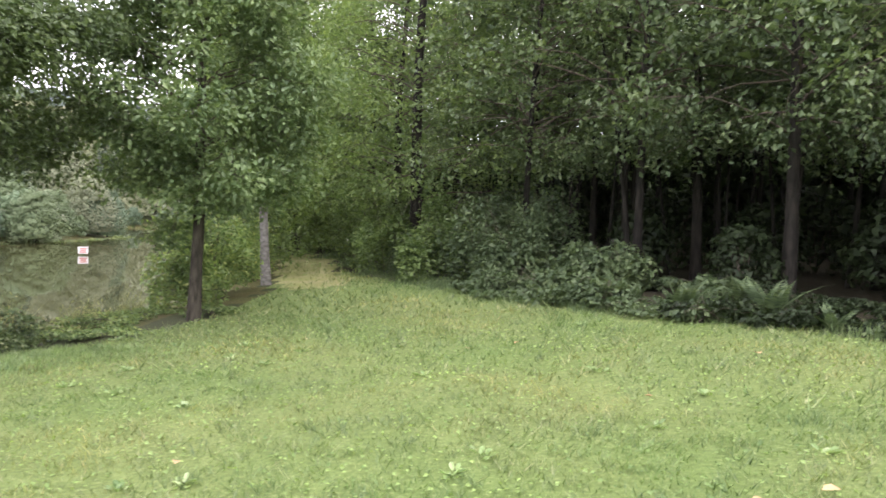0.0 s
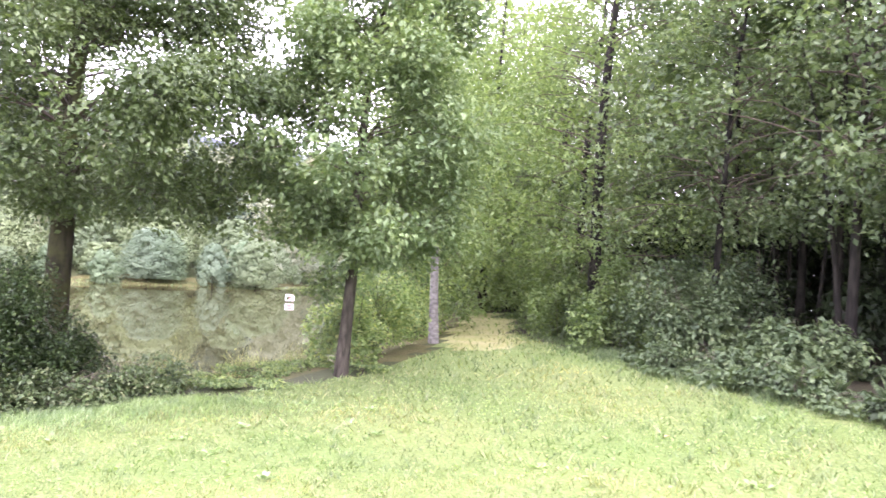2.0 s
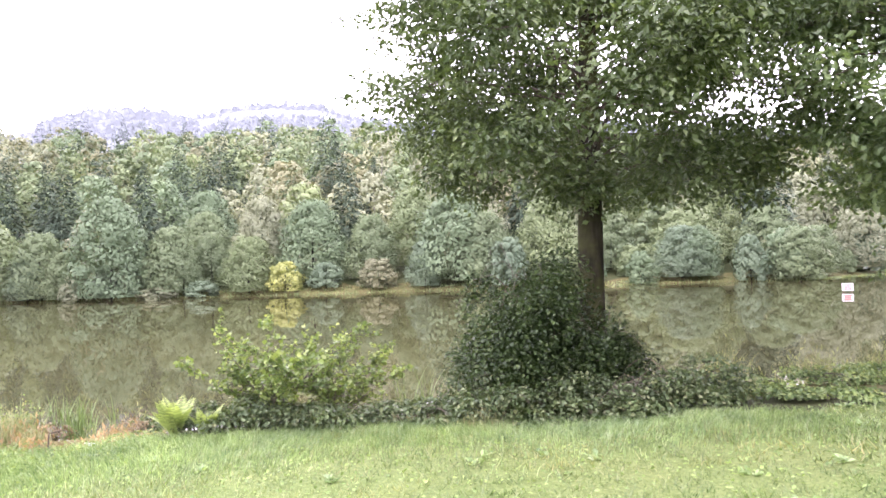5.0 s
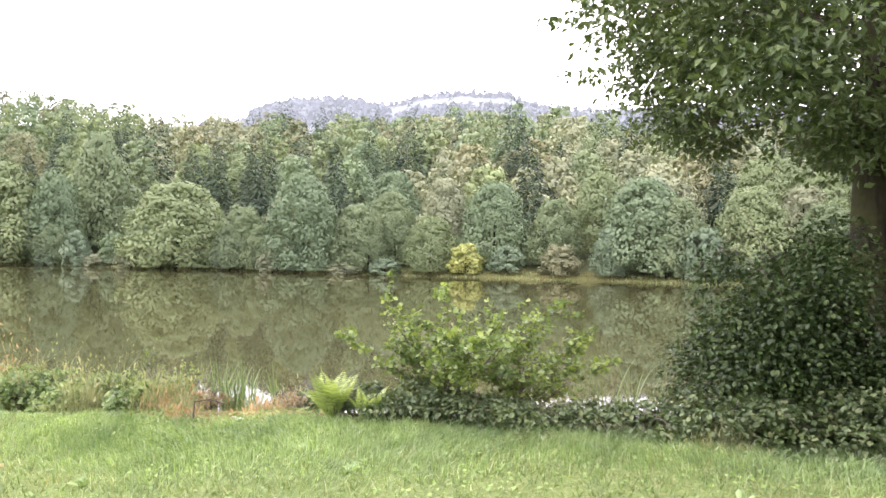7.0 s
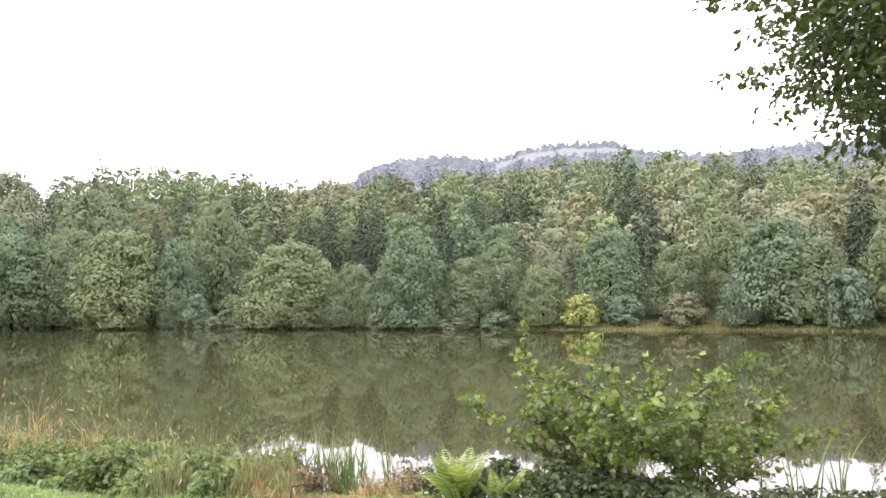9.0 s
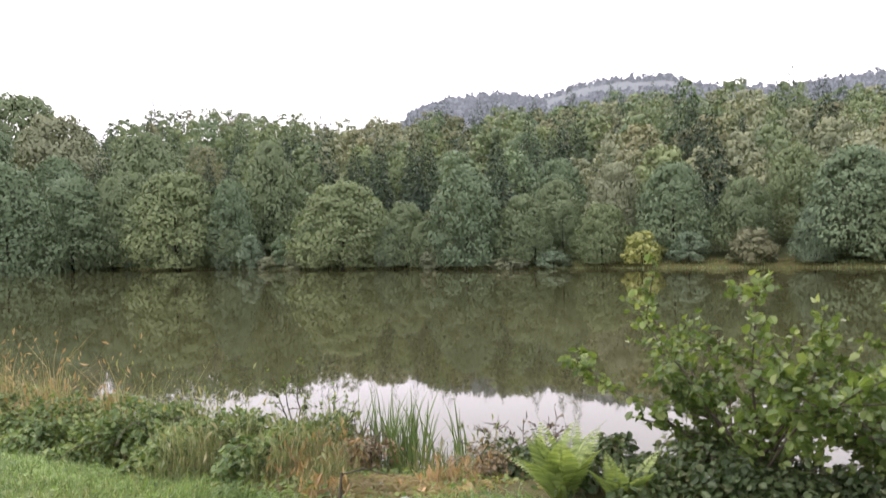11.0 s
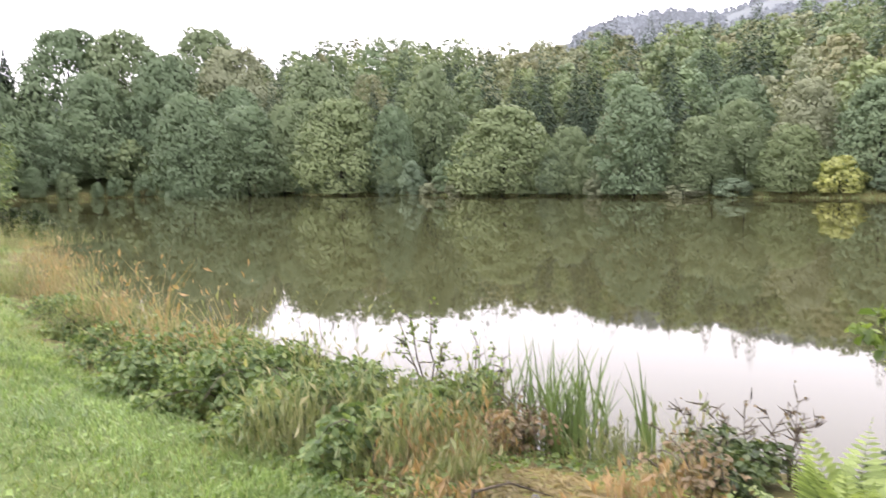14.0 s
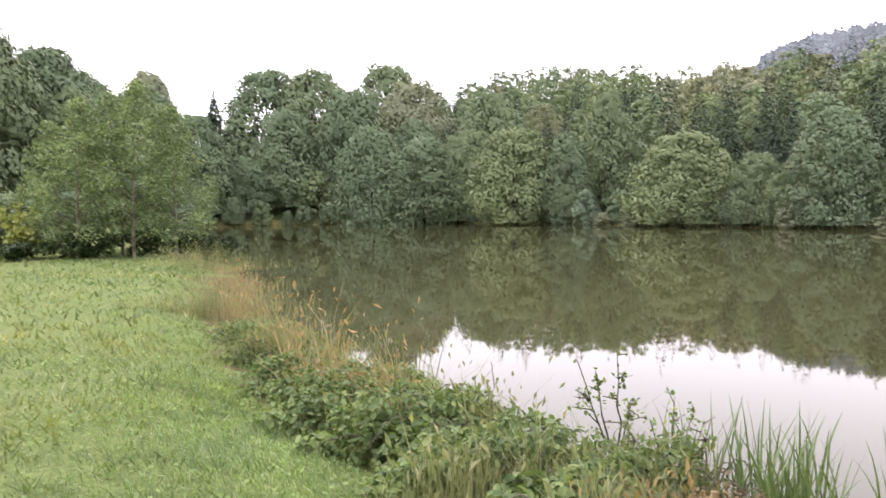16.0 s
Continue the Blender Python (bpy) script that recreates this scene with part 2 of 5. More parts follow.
M_WATER = water_mat()
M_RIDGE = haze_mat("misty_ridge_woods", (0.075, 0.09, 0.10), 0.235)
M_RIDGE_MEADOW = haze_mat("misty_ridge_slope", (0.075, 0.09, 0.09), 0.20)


# ---- mesh helpers ----
def np_mesh(name, verts, *faces, smooth=False, normals=None):
    """A mesh from arrays: vertices and one or more arrays of faces with equal corner counts."""
    me = bpy.data.meshes.new(name)
    faces = [f for f in faces if len(f)]
    me.vertices.add(len(verts))
    me.vertices.foreach_set("co", np.asarray(verts, np.float32).ravel())
    sizes = np.concatenate([np.full(len(f), f.shape[1]) for f in faces])
    me.loops.add(int(sizes.sum()))
    me.loops.foreach_set("vertex_index", np.concatenate([f.ravel() for f in faces]).astype(np.int32))
    me.polygons.add(len(sizes))
    me.polygons.foreach_set("loop_start", (np.cumsum(sizes) - sizes).astype(np.int32))
    me.polygons.foreach_set("use_smooth", np.full(len(sizes), smooth))
    me.update(calc_edges=True)
    if normals is not None:
        me.polygons.foreach_set("use_smooth", np.full(len(sizes), True))
        me.normals_split_custom_set_from_vertices(normals.tolist())
    return me


def joined(chunks):
    """Several (verts, faces) as one."""
    vs, fs, k = [], [], 0
    for v, f in chunks:
        vs.append(v)
        fs.append(f + k)
        k += len(v)
    return np.concatenate(vs), np.concatenate(fs)


def facing(v, f, out, soft=0.45):
    """Turns three-cornered leaves outwards and rounds their shading off towards the bough that they sit on."""
    n = unit(np.cross(v[1::3] - v[0::3], v[2::3] - v[0::3]))
    away = (n * out).sum(1) < 0
    f[away] = f[away][:, ::-1]
    n[away] *= -1
    return v, f, np.repeat(unit(unit(out) + soft * n), 3, 0)


def joined3(chunks):
    """Several (verts, faces, normals) as one."""
    v, f = joined([c[:2] for c in chunks])
    return v, f, np.concatenate([c[2] for c in chunks])


def part(name, me, material, parent, label=""):
    ob = new(name, me)
    if not me.materials:
        me.materials.append(material)
    ob.parent = parent
    return tagged(ob, label)


def thing(name, x, y, z, label, category, group="", kind=""):
    ob = new(name)
    ob.empty_display_size = 0.2
    ob.location = (x, y, z)
    return tagged(ob, label, category, group, kind)


def unit(v):
    return v / np.maximum(np.linalg.norm(v, axis=-1, keepdims=True), 1e-9)


def kites(c, axis, normal, length, width=0.6, fold=0.15):
    """Folded four-cornered leaves round centres c."""
    a = unit(axis)
    b = unit(np.cross(normal, a))
    n = np.cross(a, b)
    h = np.asarray(length).reshape(-1, 1)
    w = h * width * 0.5
    v = np.stack([c - a * h * 0.5, c + a * h * 0.02 + b * w + n * h * fold, c + a * h * 0.5, c + a * h * 0.02 - b * w + n * h * fold], 1).reshape(-1, 3)
    i = np.arange(len(c))[:, None] * 4
    return v, np.concatenate([i + [0, 2, 1], i + [0, 3, 2]])


def shards(c, axis, normal, length, width=0.8, fold=0.0):
    """Three-cornered leaf clumps for crowns seen from afar."""
    a = unit(axis)
    b = unit(np.cross(normal, a))
    h = np.asarray(length).reshape(-1, 1)
    v = np.stack([c - a * h * 0.5 - b * h * width * 0.4, c - a * h * 0.3 + b * h * width * 0.6, c + a * h * 0.6], 1).reshape(-1, 3)
    return v, np.arange(len(v)).reshape(-1, 3)


def broad(c, axis, normal, length, width=0.75, fold=0.12):
    """Rounder leaves of six corners, folded along the midrib."""
    a = unit(axis)
    b = unit(np.cross(normal, a))
    n = np.cross(a, b)
    h = np.asarray(length).reshape(-1, 1)
    w = h * width * 0.5
    v = np.stack([c - a * h * 0.5, c - a * h * 0.22 + b * w * 0.85 + n * h * fold, c + a * h * 0.2 + b * w + n * h * fold,
                  c + a * h * 0.5 - n * h * 0.06, c + a * h * 0.2 - b * w + n * h * fold, c - a * h * 0.22 - b * w * 0.85 + n * h * fold], 1).reshape(-1, 3)
    i = np.arange(len(c))[:, None] * 6
    return v, np.concatenate([i + [0, 3, 2, 1], i + [0, 5, 4, 3]])


def tube(points, radii, sides=6):
    p = np.asarray(points, float)
    r = np.asarray(radii, float)
    d = unit(np.gradient(p, axis=0))
    ref = np.array([0.0, 0, 1]) if abs(d[0, 2]) < 0.8 else np.array([1.0, 0, 0])
    u = unit(np.cross(d, ref))
    w = np.cross(d, u)
    ang = np.linspace(0, 2 * np.pi, sides, endpoint=False)
    ring = (u[:, None] * np.cos(ang)[None, :, None] + w[:, None] * np.sin(ang)[None, :, None]) * r[:, None, None] + p[:, None]
    i = np.arange(len(p) - 1)[:, None] * sides
    j = np.arange(sides)[None]
    k = (j + 1) % sides
    f = np.stack([i + j, i + k, i + sides + k, i + sides + j], -1).reshape(-1, 4)
    return ring.reshape(-1, 3), f


def blades(base, lean, height, width, rng, bends=1):
    """Grass blades as bent strips: bends 1 gives one triangle each, 2 a strip and a tip."""
    n = len(base)
    ang = rng.uniform(0, 2 * np.pi, n)
    side = np.stack([np.cos(ang), np.sin(ang), 0 * ang], 1) * (width / 2)[:, None]
    tip = base + lean
    tip[:, 2] += height
    if bends == 1:
        v = np.stack([base - side, base + side, tip], 1).reshape(-1, 3)
        return v, np.arange(3 * n).reshape(-1, 3)
    mid = base + lean * 0.28
    mid[:, 2] += height * 0.68
    i = np.arange(n)[:, None] * 5
    v = np.stack([base - side, base + side, mid + side * 0.75, mid - side * 0.75, tip], 1).reshape(-1, 3)
    return v, np.concatenate([i + [0, 1, 2], i + [0, 2, 3], i + [3, 2, 4]])


# ---- the plan: the pond's outline, lawn edge, forest edge ----
POND = [(-14.65, -2.2), (-15.75, -3.5), (-17.7, -5.2), (-20.8, -7.4), (-25.9, -10.5), (-33, -15.3), (-43.4, -24.5), (-57, -35), (-81, -48.7),
        (-88, -40.8), (-90.6, -33), (-88.4, -24.8), (-76.6, -9.8), (-66, 1.4), (-57.8, 9.6), (-53.9, 14.8), (-48.5, 20), (-44.5, 25), (-40, 28.5), (-37, 33),
        (-33, 38.5), (-28, 43), (-27, 53), (-36, 66), (-44, 76), (-36, 84), (-25, 74), (-18, 56), (-14, 37), (-11.4, 24), (-9.9, 15),
        (-9.3, 10.5), (-9.8, 7.8), (-11.3, 5.9), (-12.3, 4.2), (-13.1, 2.3), (-13.95, 0.5), (-14.1, -0.5), (-14.4, -1.25)]
LAWN_EDGE = [(-29.7, -14.5), (-19.0, -7.6), (-15.8, -5.1), (-14.7, -4.05), (-13.95, -3.15), (-13.0, -2.35), (-12.35, -1.85), (-11.95, -1.5), (-11.95, -0.6), (-11.55, 0.1),
             (-11.15, 0.8), (-10.6, 1.55), (-10.0, 2.15), (-9.3, 2.85), (-8.4, 3.7), (-7.5, 4.5), (-6.6, 6.2), (-6.3, 8.5), (-6.5, 11.4), (-7.1, 15), (-7.9, 20), (-9.6, 26), (-11.4, 31)]
FOREST_EDGE = [(-10.4, 31), (-7.9, 26), (-6.3, 20.5), (-5.3, 16.2), (-4.8, 14.4), (-2.6, 10.3), (-1.4, 8.0), (-0.3, 6.1), (0.8, 4.5), (2.1, 3.1), (4.8, 1.0), (9, -1.3), (17, -4.6), (40, -12.5)]


def seg_dist(px, py, line, closed=False):
    pts = np.array(line)
    a, b = (pts, np.roll(pts, -1, 0)) if closed else (pts[:-1], pts[1:])
    best = np.full(np.shape(px), 1e9)
    for (ax, ay), (bx, by) in zip(a, b):
        t = np.clip(((px - ax) * (bx - ax) + (py - ay) * (by - ay)) / ((bx - ax) ** 2 + (by - ay) ** 2), 0, 1)
        best = np.minimum(best, np.hypot(px - ax - t * (bx - ax), py - ay - t * (by - ay)))
    return best


def inside(px, py, line):
    pts = np.array(line)
    out = np.zeros(np.shape(px), bool)
    for (ax, ay), (bx, by) in zip(pts, np.roll(pts, -1, 0)):
        if ay != by:
            out ^= ((ay > py) != (by > py)) & (px < (bx - ax) * (py - ay) / (by - ay) + ax)
    return out


LAWN = LAWN_EDGE + FOREST_EDGE + [(40, -60), (-60, -60), (-36, -24)]
FOREST = FOREST_EDGE + [(60, -12), (60, 70), (-10, 70)]


def smooth(a, b, x):
    t = np.clip((x - a) / (b - a), 0, 1)
    return t * t * (3 - 2 * t)


WATER_Z = -0.67


def ground_z(px, py):
    px, py = np.asarray(px, float), np.asarray(py, float)
    d = seg_dist(px, py, POND, True)
    wet = inside(px, py, POND)
    lawn = 0.15 + 0.055 * (np.clip(px, -11, 1) + 3)
    near = -0.72 + (lawn + 0.72) * smooth(0, 2.3, d)
    far = smooth(-30, -46, px) * smooth(-110, -30, py) + smooth(50, 90, py) * smooth(-10, -40, px)
    far = np.clip(far, 0, 1)
    rise = far * ((0.195 + 0.04 * smooth(10, -20, py)) * np.clip(d - 3, 0, 150) + 0.02 * np.clip(d - 153, 0, 400))
    lumps = 0.025 * np.sin(px * 1.7 + 0.6 * py) * np.sin(py * 1.3 - 0.4 * px) * smooth(1.5, 4, d)
    return np.where(wet, -0.70 - np.minimum(0.3 * d, 1.5), near + rise + lumps)


def gz(x, y):
    return float(ground_z(np.array([x]), np.array([y]))[0])


# ---- the ground: one sheet to the horizon, with the pond's basin in it ----
def axis_steps(fine0, fine1, step, mid0, mid1, mstep, far):
    a = np.concatenate([np.geomspace(60, far, 14)[::-1] * -1 + mid0 + 60 - 0, np.arange(mid0, fine0, mstep), np.arange(fine0, fine1, step), np.arange(fine1, mid1, mstep), mid1 - 60 + np.geomspace(60, far, 14)])
    return np.unique(a.round(3))


def build_ground():
    xs = axis_steps(-22, 8, 0.3, -230, 60, 3.5, 2400)
    ys = axis_steps(-14, 16, 0.3, -120, 130, 3.5, 2400)
    gx, gy = np.meshgrid(xs, ys, indexing="ij")
    v = np.stack([gx, gy, ground_z(gx, gy)], -1).reshape(-1, 3)
    nx, ny = gx.shape
    i = (np.arange(nx - 1)[:, None] * ny + np.arange(ny - 1)[None]).ravel()
    f = np.stack([i, i + ny, i + ny + 1, i + 1], 1)
    me = np_mesh("ground", v, f, smooth=True)
    for m in (M_LAWN, M_BANK, M_LITTER, M_DIRT, M_BARE, M_MEADOW):
        me.materials.append(m)
    c = v[f].mean(1)
    cx, cy = c[:, 0], c[:, 1]
    wob = 0.35 * np.sin(cx * 2.1 + cy) + 0.3 * np.sin(cy * 2.7 - cx * 1.3)
    which = np.full(len(f), 5)
    which[inside(cx, cy, LAWN)] = 0
    bank = (seg_dist(cx, cy, POND, True) < 2.8 + 0.3 * wob) & ~inside(cx, cy, LAWN)
    which[bank] = 1
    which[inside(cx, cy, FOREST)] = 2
    path = np.hypot((cx + 5.7 + 0.12 * (cy - 12)) / 0.9, (cy - 13.4) / 2.3) < 1 + 0.25 * wob
    path |= (np.abs(cx + 6.2 + 0.16 * (cy - 14)) < 1.0 + 0.15 * wob) & (cy > 13) & (cy < 30)
    which[path & (which == 0)] = 3
    which[np.hypot((cx + 12.4) / 0.65, (cy + 1.05) / 0.45) < 1 + 0.2 * wob] = 4
    me.polygons.foreach_set("material_index", which.astype(np.int32))
    return tagged(new("ground", me), "mown green lawn running into bare bank soil, leaf litter and hillside meadow", "ground", kind="structure")


build_ground()


def build_water():
    bm = bmesh.new()
    grown = []
    pts = np.array(POND)
    mid = pts.mean(0)
    for p in pts:
        d = (p - mid) / np.linalg.norm(p - mid)
        grown.append(bm.verts.new((p[0] + d[0] * 0.8, p[1] + d[1] * 0.8, WATER_Z)))
    bmesh.ops.triangulate(bm, faces=[bm.faces.new(grown)])
    bmesh.ops.recalc_face_normals(bm, faces=bm.faces)
    if sum(f.normal.z for f in bm.faces) < 0:
        bmesh.ops.reverse_faces(bm, faces=bm.faces)
    me = bpy.data.meshes.new("water")
    bm.to_mesh(me)
    me.materials.append(M_WATER)
    return tagged(new("water", me), "still brownish pond water mirroring trees and white sky", "water", kind="structure")


build_water()


# ---- the far ridge, a backdrop with its haze painted in ----
def ridge_tan(deg):
    """Tangent of the ridge's height above the eye at a bearing, in degrees to the left of north."""
    return np.interp(deg, [5, 30, 42, 50, 56, 60, 63, 67, 70, 72.5, 75, 79, 81.5, 83.5, 90, 100, 120],
                     [0.11, 0.145, 0.18, 0.192, 0.188, 0.196, 0.214, 0.217, 0.209, 0.196, 0.206, 0.202, 0.190, 0.166, 0.145, 0.115, 0.09])


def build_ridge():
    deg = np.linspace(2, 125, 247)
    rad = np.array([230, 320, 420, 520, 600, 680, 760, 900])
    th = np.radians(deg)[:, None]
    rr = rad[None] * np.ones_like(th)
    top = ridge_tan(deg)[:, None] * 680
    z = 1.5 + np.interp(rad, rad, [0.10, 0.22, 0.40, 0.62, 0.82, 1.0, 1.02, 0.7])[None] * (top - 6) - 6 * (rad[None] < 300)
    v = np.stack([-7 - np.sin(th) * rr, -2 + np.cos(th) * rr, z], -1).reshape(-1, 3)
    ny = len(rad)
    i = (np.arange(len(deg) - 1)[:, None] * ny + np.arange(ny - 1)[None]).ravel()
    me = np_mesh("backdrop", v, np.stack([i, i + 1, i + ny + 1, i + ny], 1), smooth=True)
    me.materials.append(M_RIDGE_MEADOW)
    tagged(new("backdrop", me), "pale hillside with painted haze rising behind the woods", "hill", kind="structure")
    rng = np.random.default_rng(31)
    n = 14000
    d = rng.uniform(4, 123, n)
    row = rng.uniform(0.62, 1.0, n)
    meadow = (d > 62) & (d < 72) & (row > 0.80) & (row < 0.93) & (ridge_tan(d) > 0.165)
    d, row = d[~meadow], row[~meadow]
    n = len(d)
    r = 520 + (row - 0.62) / 0.38 * 160
    h = rng.uniform(6, 12, n)
    base = 1.5 + row * (ridge_tan(d) * 680 - 10) - 3
    t = np.radians(d)
    px, py = -7 - np.sin(t) * r, -2 + np.cos(t) * r
    k = 9
    cx = np.repeat(np.stack([px, py, base], 1), k, 0)
    hh = np.repeat(h, k)
    u = rng.uniform(0, 1, n * k)
    cx[:, 2] += u * hh
    spread = (1.05 - u) * hh * 0.3
    cx[:, 0] += rng.normal(0, 1, n * k) * spread
    cx[:, 1] += rng.normal(0, 1, n * k) * spread
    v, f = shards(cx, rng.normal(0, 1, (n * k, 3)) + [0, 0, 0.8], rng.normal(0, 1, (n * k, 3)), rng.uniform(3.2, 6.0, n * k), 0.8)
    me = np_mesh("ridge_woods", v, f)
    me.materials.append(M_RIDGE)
    tagged(new("ridge_woods", me), "woods along the far ridge in painted blue-grey haze", "woods", kind="stuff")


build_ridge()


# ---- far trees: lobed crowns of leaf clumps on a trunk ----
def lobed_leaves(rng, height, radius, lobes, per, size, low=0.06, pointed=0.35):
    """Leaf clumps on flattened boughs laid in tiers over a dome, base at z = 0."""
    u = 0.94 * ((np.arange(lobes) + rng.uniform(0, 1, lobes)) / lobes) ** 0.9
    prof = np.where(u < 0.25, 0.80 + 0.20 * np.sin(u / 0.25 * np.pi / 2), np.maximum(1 - ((u - 0.25) / 0.75) ** (1.9 - pointed), 0.02) ** (0.55 + 0.4 * pointed))
    az = np.arange(lobes) * 2.39996 + rng.uniform(-0.5, 0.5, lobes)
    uneven = 1 + 0.10 * np.sin(2 * az + rng.uniform(0, 6)) + 0.08 * np.sin(3 * az + 7 * u + rng.uniform(0, 6))
    rr = radius * 0.78 * prof * uneven * rng.uniform(0.50, 1.0, lobes) ** 0.6
    lc = np.stack([np.cos(az) * rr, np.sin(az) * rr, height * (low + (0.97 - low) * u)], 1)
    lr = radius * rng.uniform(0.24, 0.40, lobes) * (0.30 + 0.70 * prof)
    out = np.stack([np.cos(az), np.sin(az), 0 * az], 1)
    d = unit(rng.normal(0, 1, (lobes * per, 3)) + [0, 0, 0.45] + np.repeat(out, per, 0) * 0.55)
    k = np.repeat(lr, per)[:, None]
    bumpy = 1 + 0.14 * np.sin(5 * np.arctan2(d[:, 1:2], d[:, 0:1]) + 9 * d[:, 2:3] + np.repeat(az, per)[:, None])
    c = np.repeat(lc, per, 0) + d * k * [1.2, 1.2, 0.72] * bumpy * (rng.uniform(0.66, 1.12, (lobes * per, 1)) + 0.25 * rng.uniform(0, 1, (lobes * per, 1)) ** 6)
    c[:, 2] = np.maximum(c[:, 2], 0.05)
    ax = unit(np.cross(d, rng.normal(0, 1, d.shape))) + [0, 0, -0.25]
    v, f = shards(c, ax, d + rng.normal(0, 0.22, d.shape) + [0, 0, 0.25], rng.uniform(0.6, 1.35, len(c)) * size, 0.8)
    return facing(v, f, d + np.repeat(out, per, 0) * 0.35 + [0, 0, 0.15], 0.25)


def spruce_leaves(rng, height, radius, tiers, per, size):
    """Drooping needle sprays, thick and ragged below, thinning to a fine tip."""
    n = int(tiers * per * 1.5)
    u = 1 - np.sqrt(rng.uniform(0.0005, 1, n))
    az = rng.uniform(0, 2 * np.pi, n)
    ragged = 1 + 0.22 * np.sin(az * 3 + 23 * u) * np.sin(az * 2 - 31 * u + 1.0)
    r = radius * (1 - u) ** 0.9 * np.sqrt(rng.uniform(0.05, 1, n)) * ragged * rng.uniform(0.8, 1.2, n)
    z = height * (0.06 + 0.94 * u) - r * 0.30 + rng.normal(0, 0.015 * height, n) * (1 - u)
    out = np.stack([np.cos(az), np.sin(az), -0.45 + 0 * az], 1)
    c = np.stack([np.cos(az) * r, np.sin(az) * r, np.maximum(z, 0.02 * height)], 1)
    v, f = shards(c, out + rng.normal(0, 0.25, (n, 3)), np.array([0, 0, 1.0]) + rng.normal(0, 0.55, (n, 3)), rng.uniform(0.7, 1.3, n) * size * (0.36 + 0.64 * (1 - u)), 0.5)
    return facing(v, f, np.stack([np.cos(az), np.sin(az), 0.7 + 0 * az], 1), 0.6)


def far_tree_meshes(kind, rng):
    if kind == "spruce":
        v, f, nn = spruce_leaves(rng, 1, 0.2, 40, 120, 0.055)
    elif kind == "bush":
        v, f, nn = lobed_leaves(rng, 1, 0.55, 36, 90, 0.06, 0.02, 0.2)
    else:
        v, f, nn = lobed_leaves(rng, 1, 0.45, 88, 150, 0.027, 0.02, 0.3 if kind == "tree" else 0.5)
    t = np.linspace(0, 0.75, 5)
    tv, tf = tube(np.stack([0.02 * np.sin(t * 5), 0.015 * np.cos(t * 4), t], 1), 0.022 * (1 - t), 7)
    return np_mesh("crown", v, f, normals=nn), np_mesh("trunk", tv, tf, smooth=True)


FAR_SHAPES = {k: [far_tree_meshes(k.split("_")[0], np.random.default_rng(50 + i)) for i, k in enumerate([k] * 3)] for k in ("tree", "tall", "bush", "spruce")}
FAR_WORDS = {"dark": "dark green broadleaved", "mid": "mid-green broadleaved", "light": "light green broadleaved", "teal": "blue-green leafy",
             "grey": "grey-green leafy", "yellow": "bright yellow-green leafy", "tan": "brownish early-autumn", "spruce": "dark pointed spruce"}
made_far = {}


def far_tree(x, y, height, radius, kind, seed, group="trees on the far shore", where="on the far bank of the pond"):
    rng = np.random.default_rng(seed)
    shape = "spruce" if kind == "spruce" else "bush" if height < 3.4 else "tall" if height > 2.6 * radius else "tree"
    crown, trunk = FAR_SHAPES[shape][seed % 3]
    key = (shape, seed % 3, kind)
    if key not in made_far:
        made_far[key] = crown.copy()
        made_far[key].materials.append(FAR[kind])
    name = "spruce_tree" if kind == "spruce" else "bush" if shape == "bush" else "tree"
    ob = thing(name, x, y, gz(x, y) - 0.03, f"{FAR_WORDS[kind]} {'tree' if shape != 'bush' else 'bush'} {where}", "bush" if shape == "bush" else "tree", group)
    r0 = {"spruce": 0.2, "bush": 0.62, "tree": 0.55, "tall": 0.5}[shape]
    s = radius / r0
    for nm, me, mt in (("crown", made_far[key], None), ("trunk", trunk, M_BARK)):
        p = part(nm, me, mt, ob)
        p.scale = (s, s * rng.uniform(0.9, 1.1), height)
        p.rotation_euler = (0, 0, rng.uniform(0, 6.28))
    return ob


SHORE_TREES = [(-80.5, -28.2, 11.9, 4.8, "dark"), (-86.8, -24.6, 10.2, 5.3, "dark"), (-86.8, -21.1, 9.6, 3.7, "mid"), (-80.1, -13.7, 9.6, 5.6, "light"),
    (-79.3, -8.8, 8.1, 3.3, "dark"), (-83.6, -5.3, 11.6, 3.7, "mid"), (-67.7, 0.9, 7.2, 4.5, "light"), (-64.3, 5.4, 5.1, 2.4, "mid"), (-59.7, 9.1, 7.5, 3.3, "dark"),
    (-58.4, 12.8, 5.0, 2.6, "mid"), (-54.4, 17.0, 4.2, 2.2, "light"), (-53.8, 21.7, 6.4, 3.1, "dark"), (-58.5, 19.7, 6.6, 3.1, "grey"), (-61.9, 16.6, 5.5, 2.8, "mid"),
    (-67.5, 18.6, 6.7, 3.1, "dark"), (-58.9, 15.9, 4.3, 2.2, "mid"), (-51.4, 25.1, 5.1, 2.5, "mid"), (-45.8, 28.6, 6.7, 3.5, "dark")]
SHORE_BUSHES = [(-85.1, -25.9, 2.9, 1.7, "teal"), (-77.1, -9.1, 1.9, 1.1, "teal"), (-52.6, 18.9, 2.2, 1.5, "yellow"), (-51.0, 21.2, 1.9, 1.4, "teal"), (-48.4, 23.8, 2.1, 1.6, "tan"),
    (-46.2, 26.2, 3.4, 1.5, "teal"), (-74.1, -5.2, 1.1, 1.2, "grey"), (-71.0, -2.5, 2.2, 1.4, "grey"), (-57.8, 11.7, 0.9, 1.8, "grey"), (-56.1, 14.2, 1.2, 1.5, "teal"),
    (-61.6, 7.3, 2.2, 1.4, "grey")]
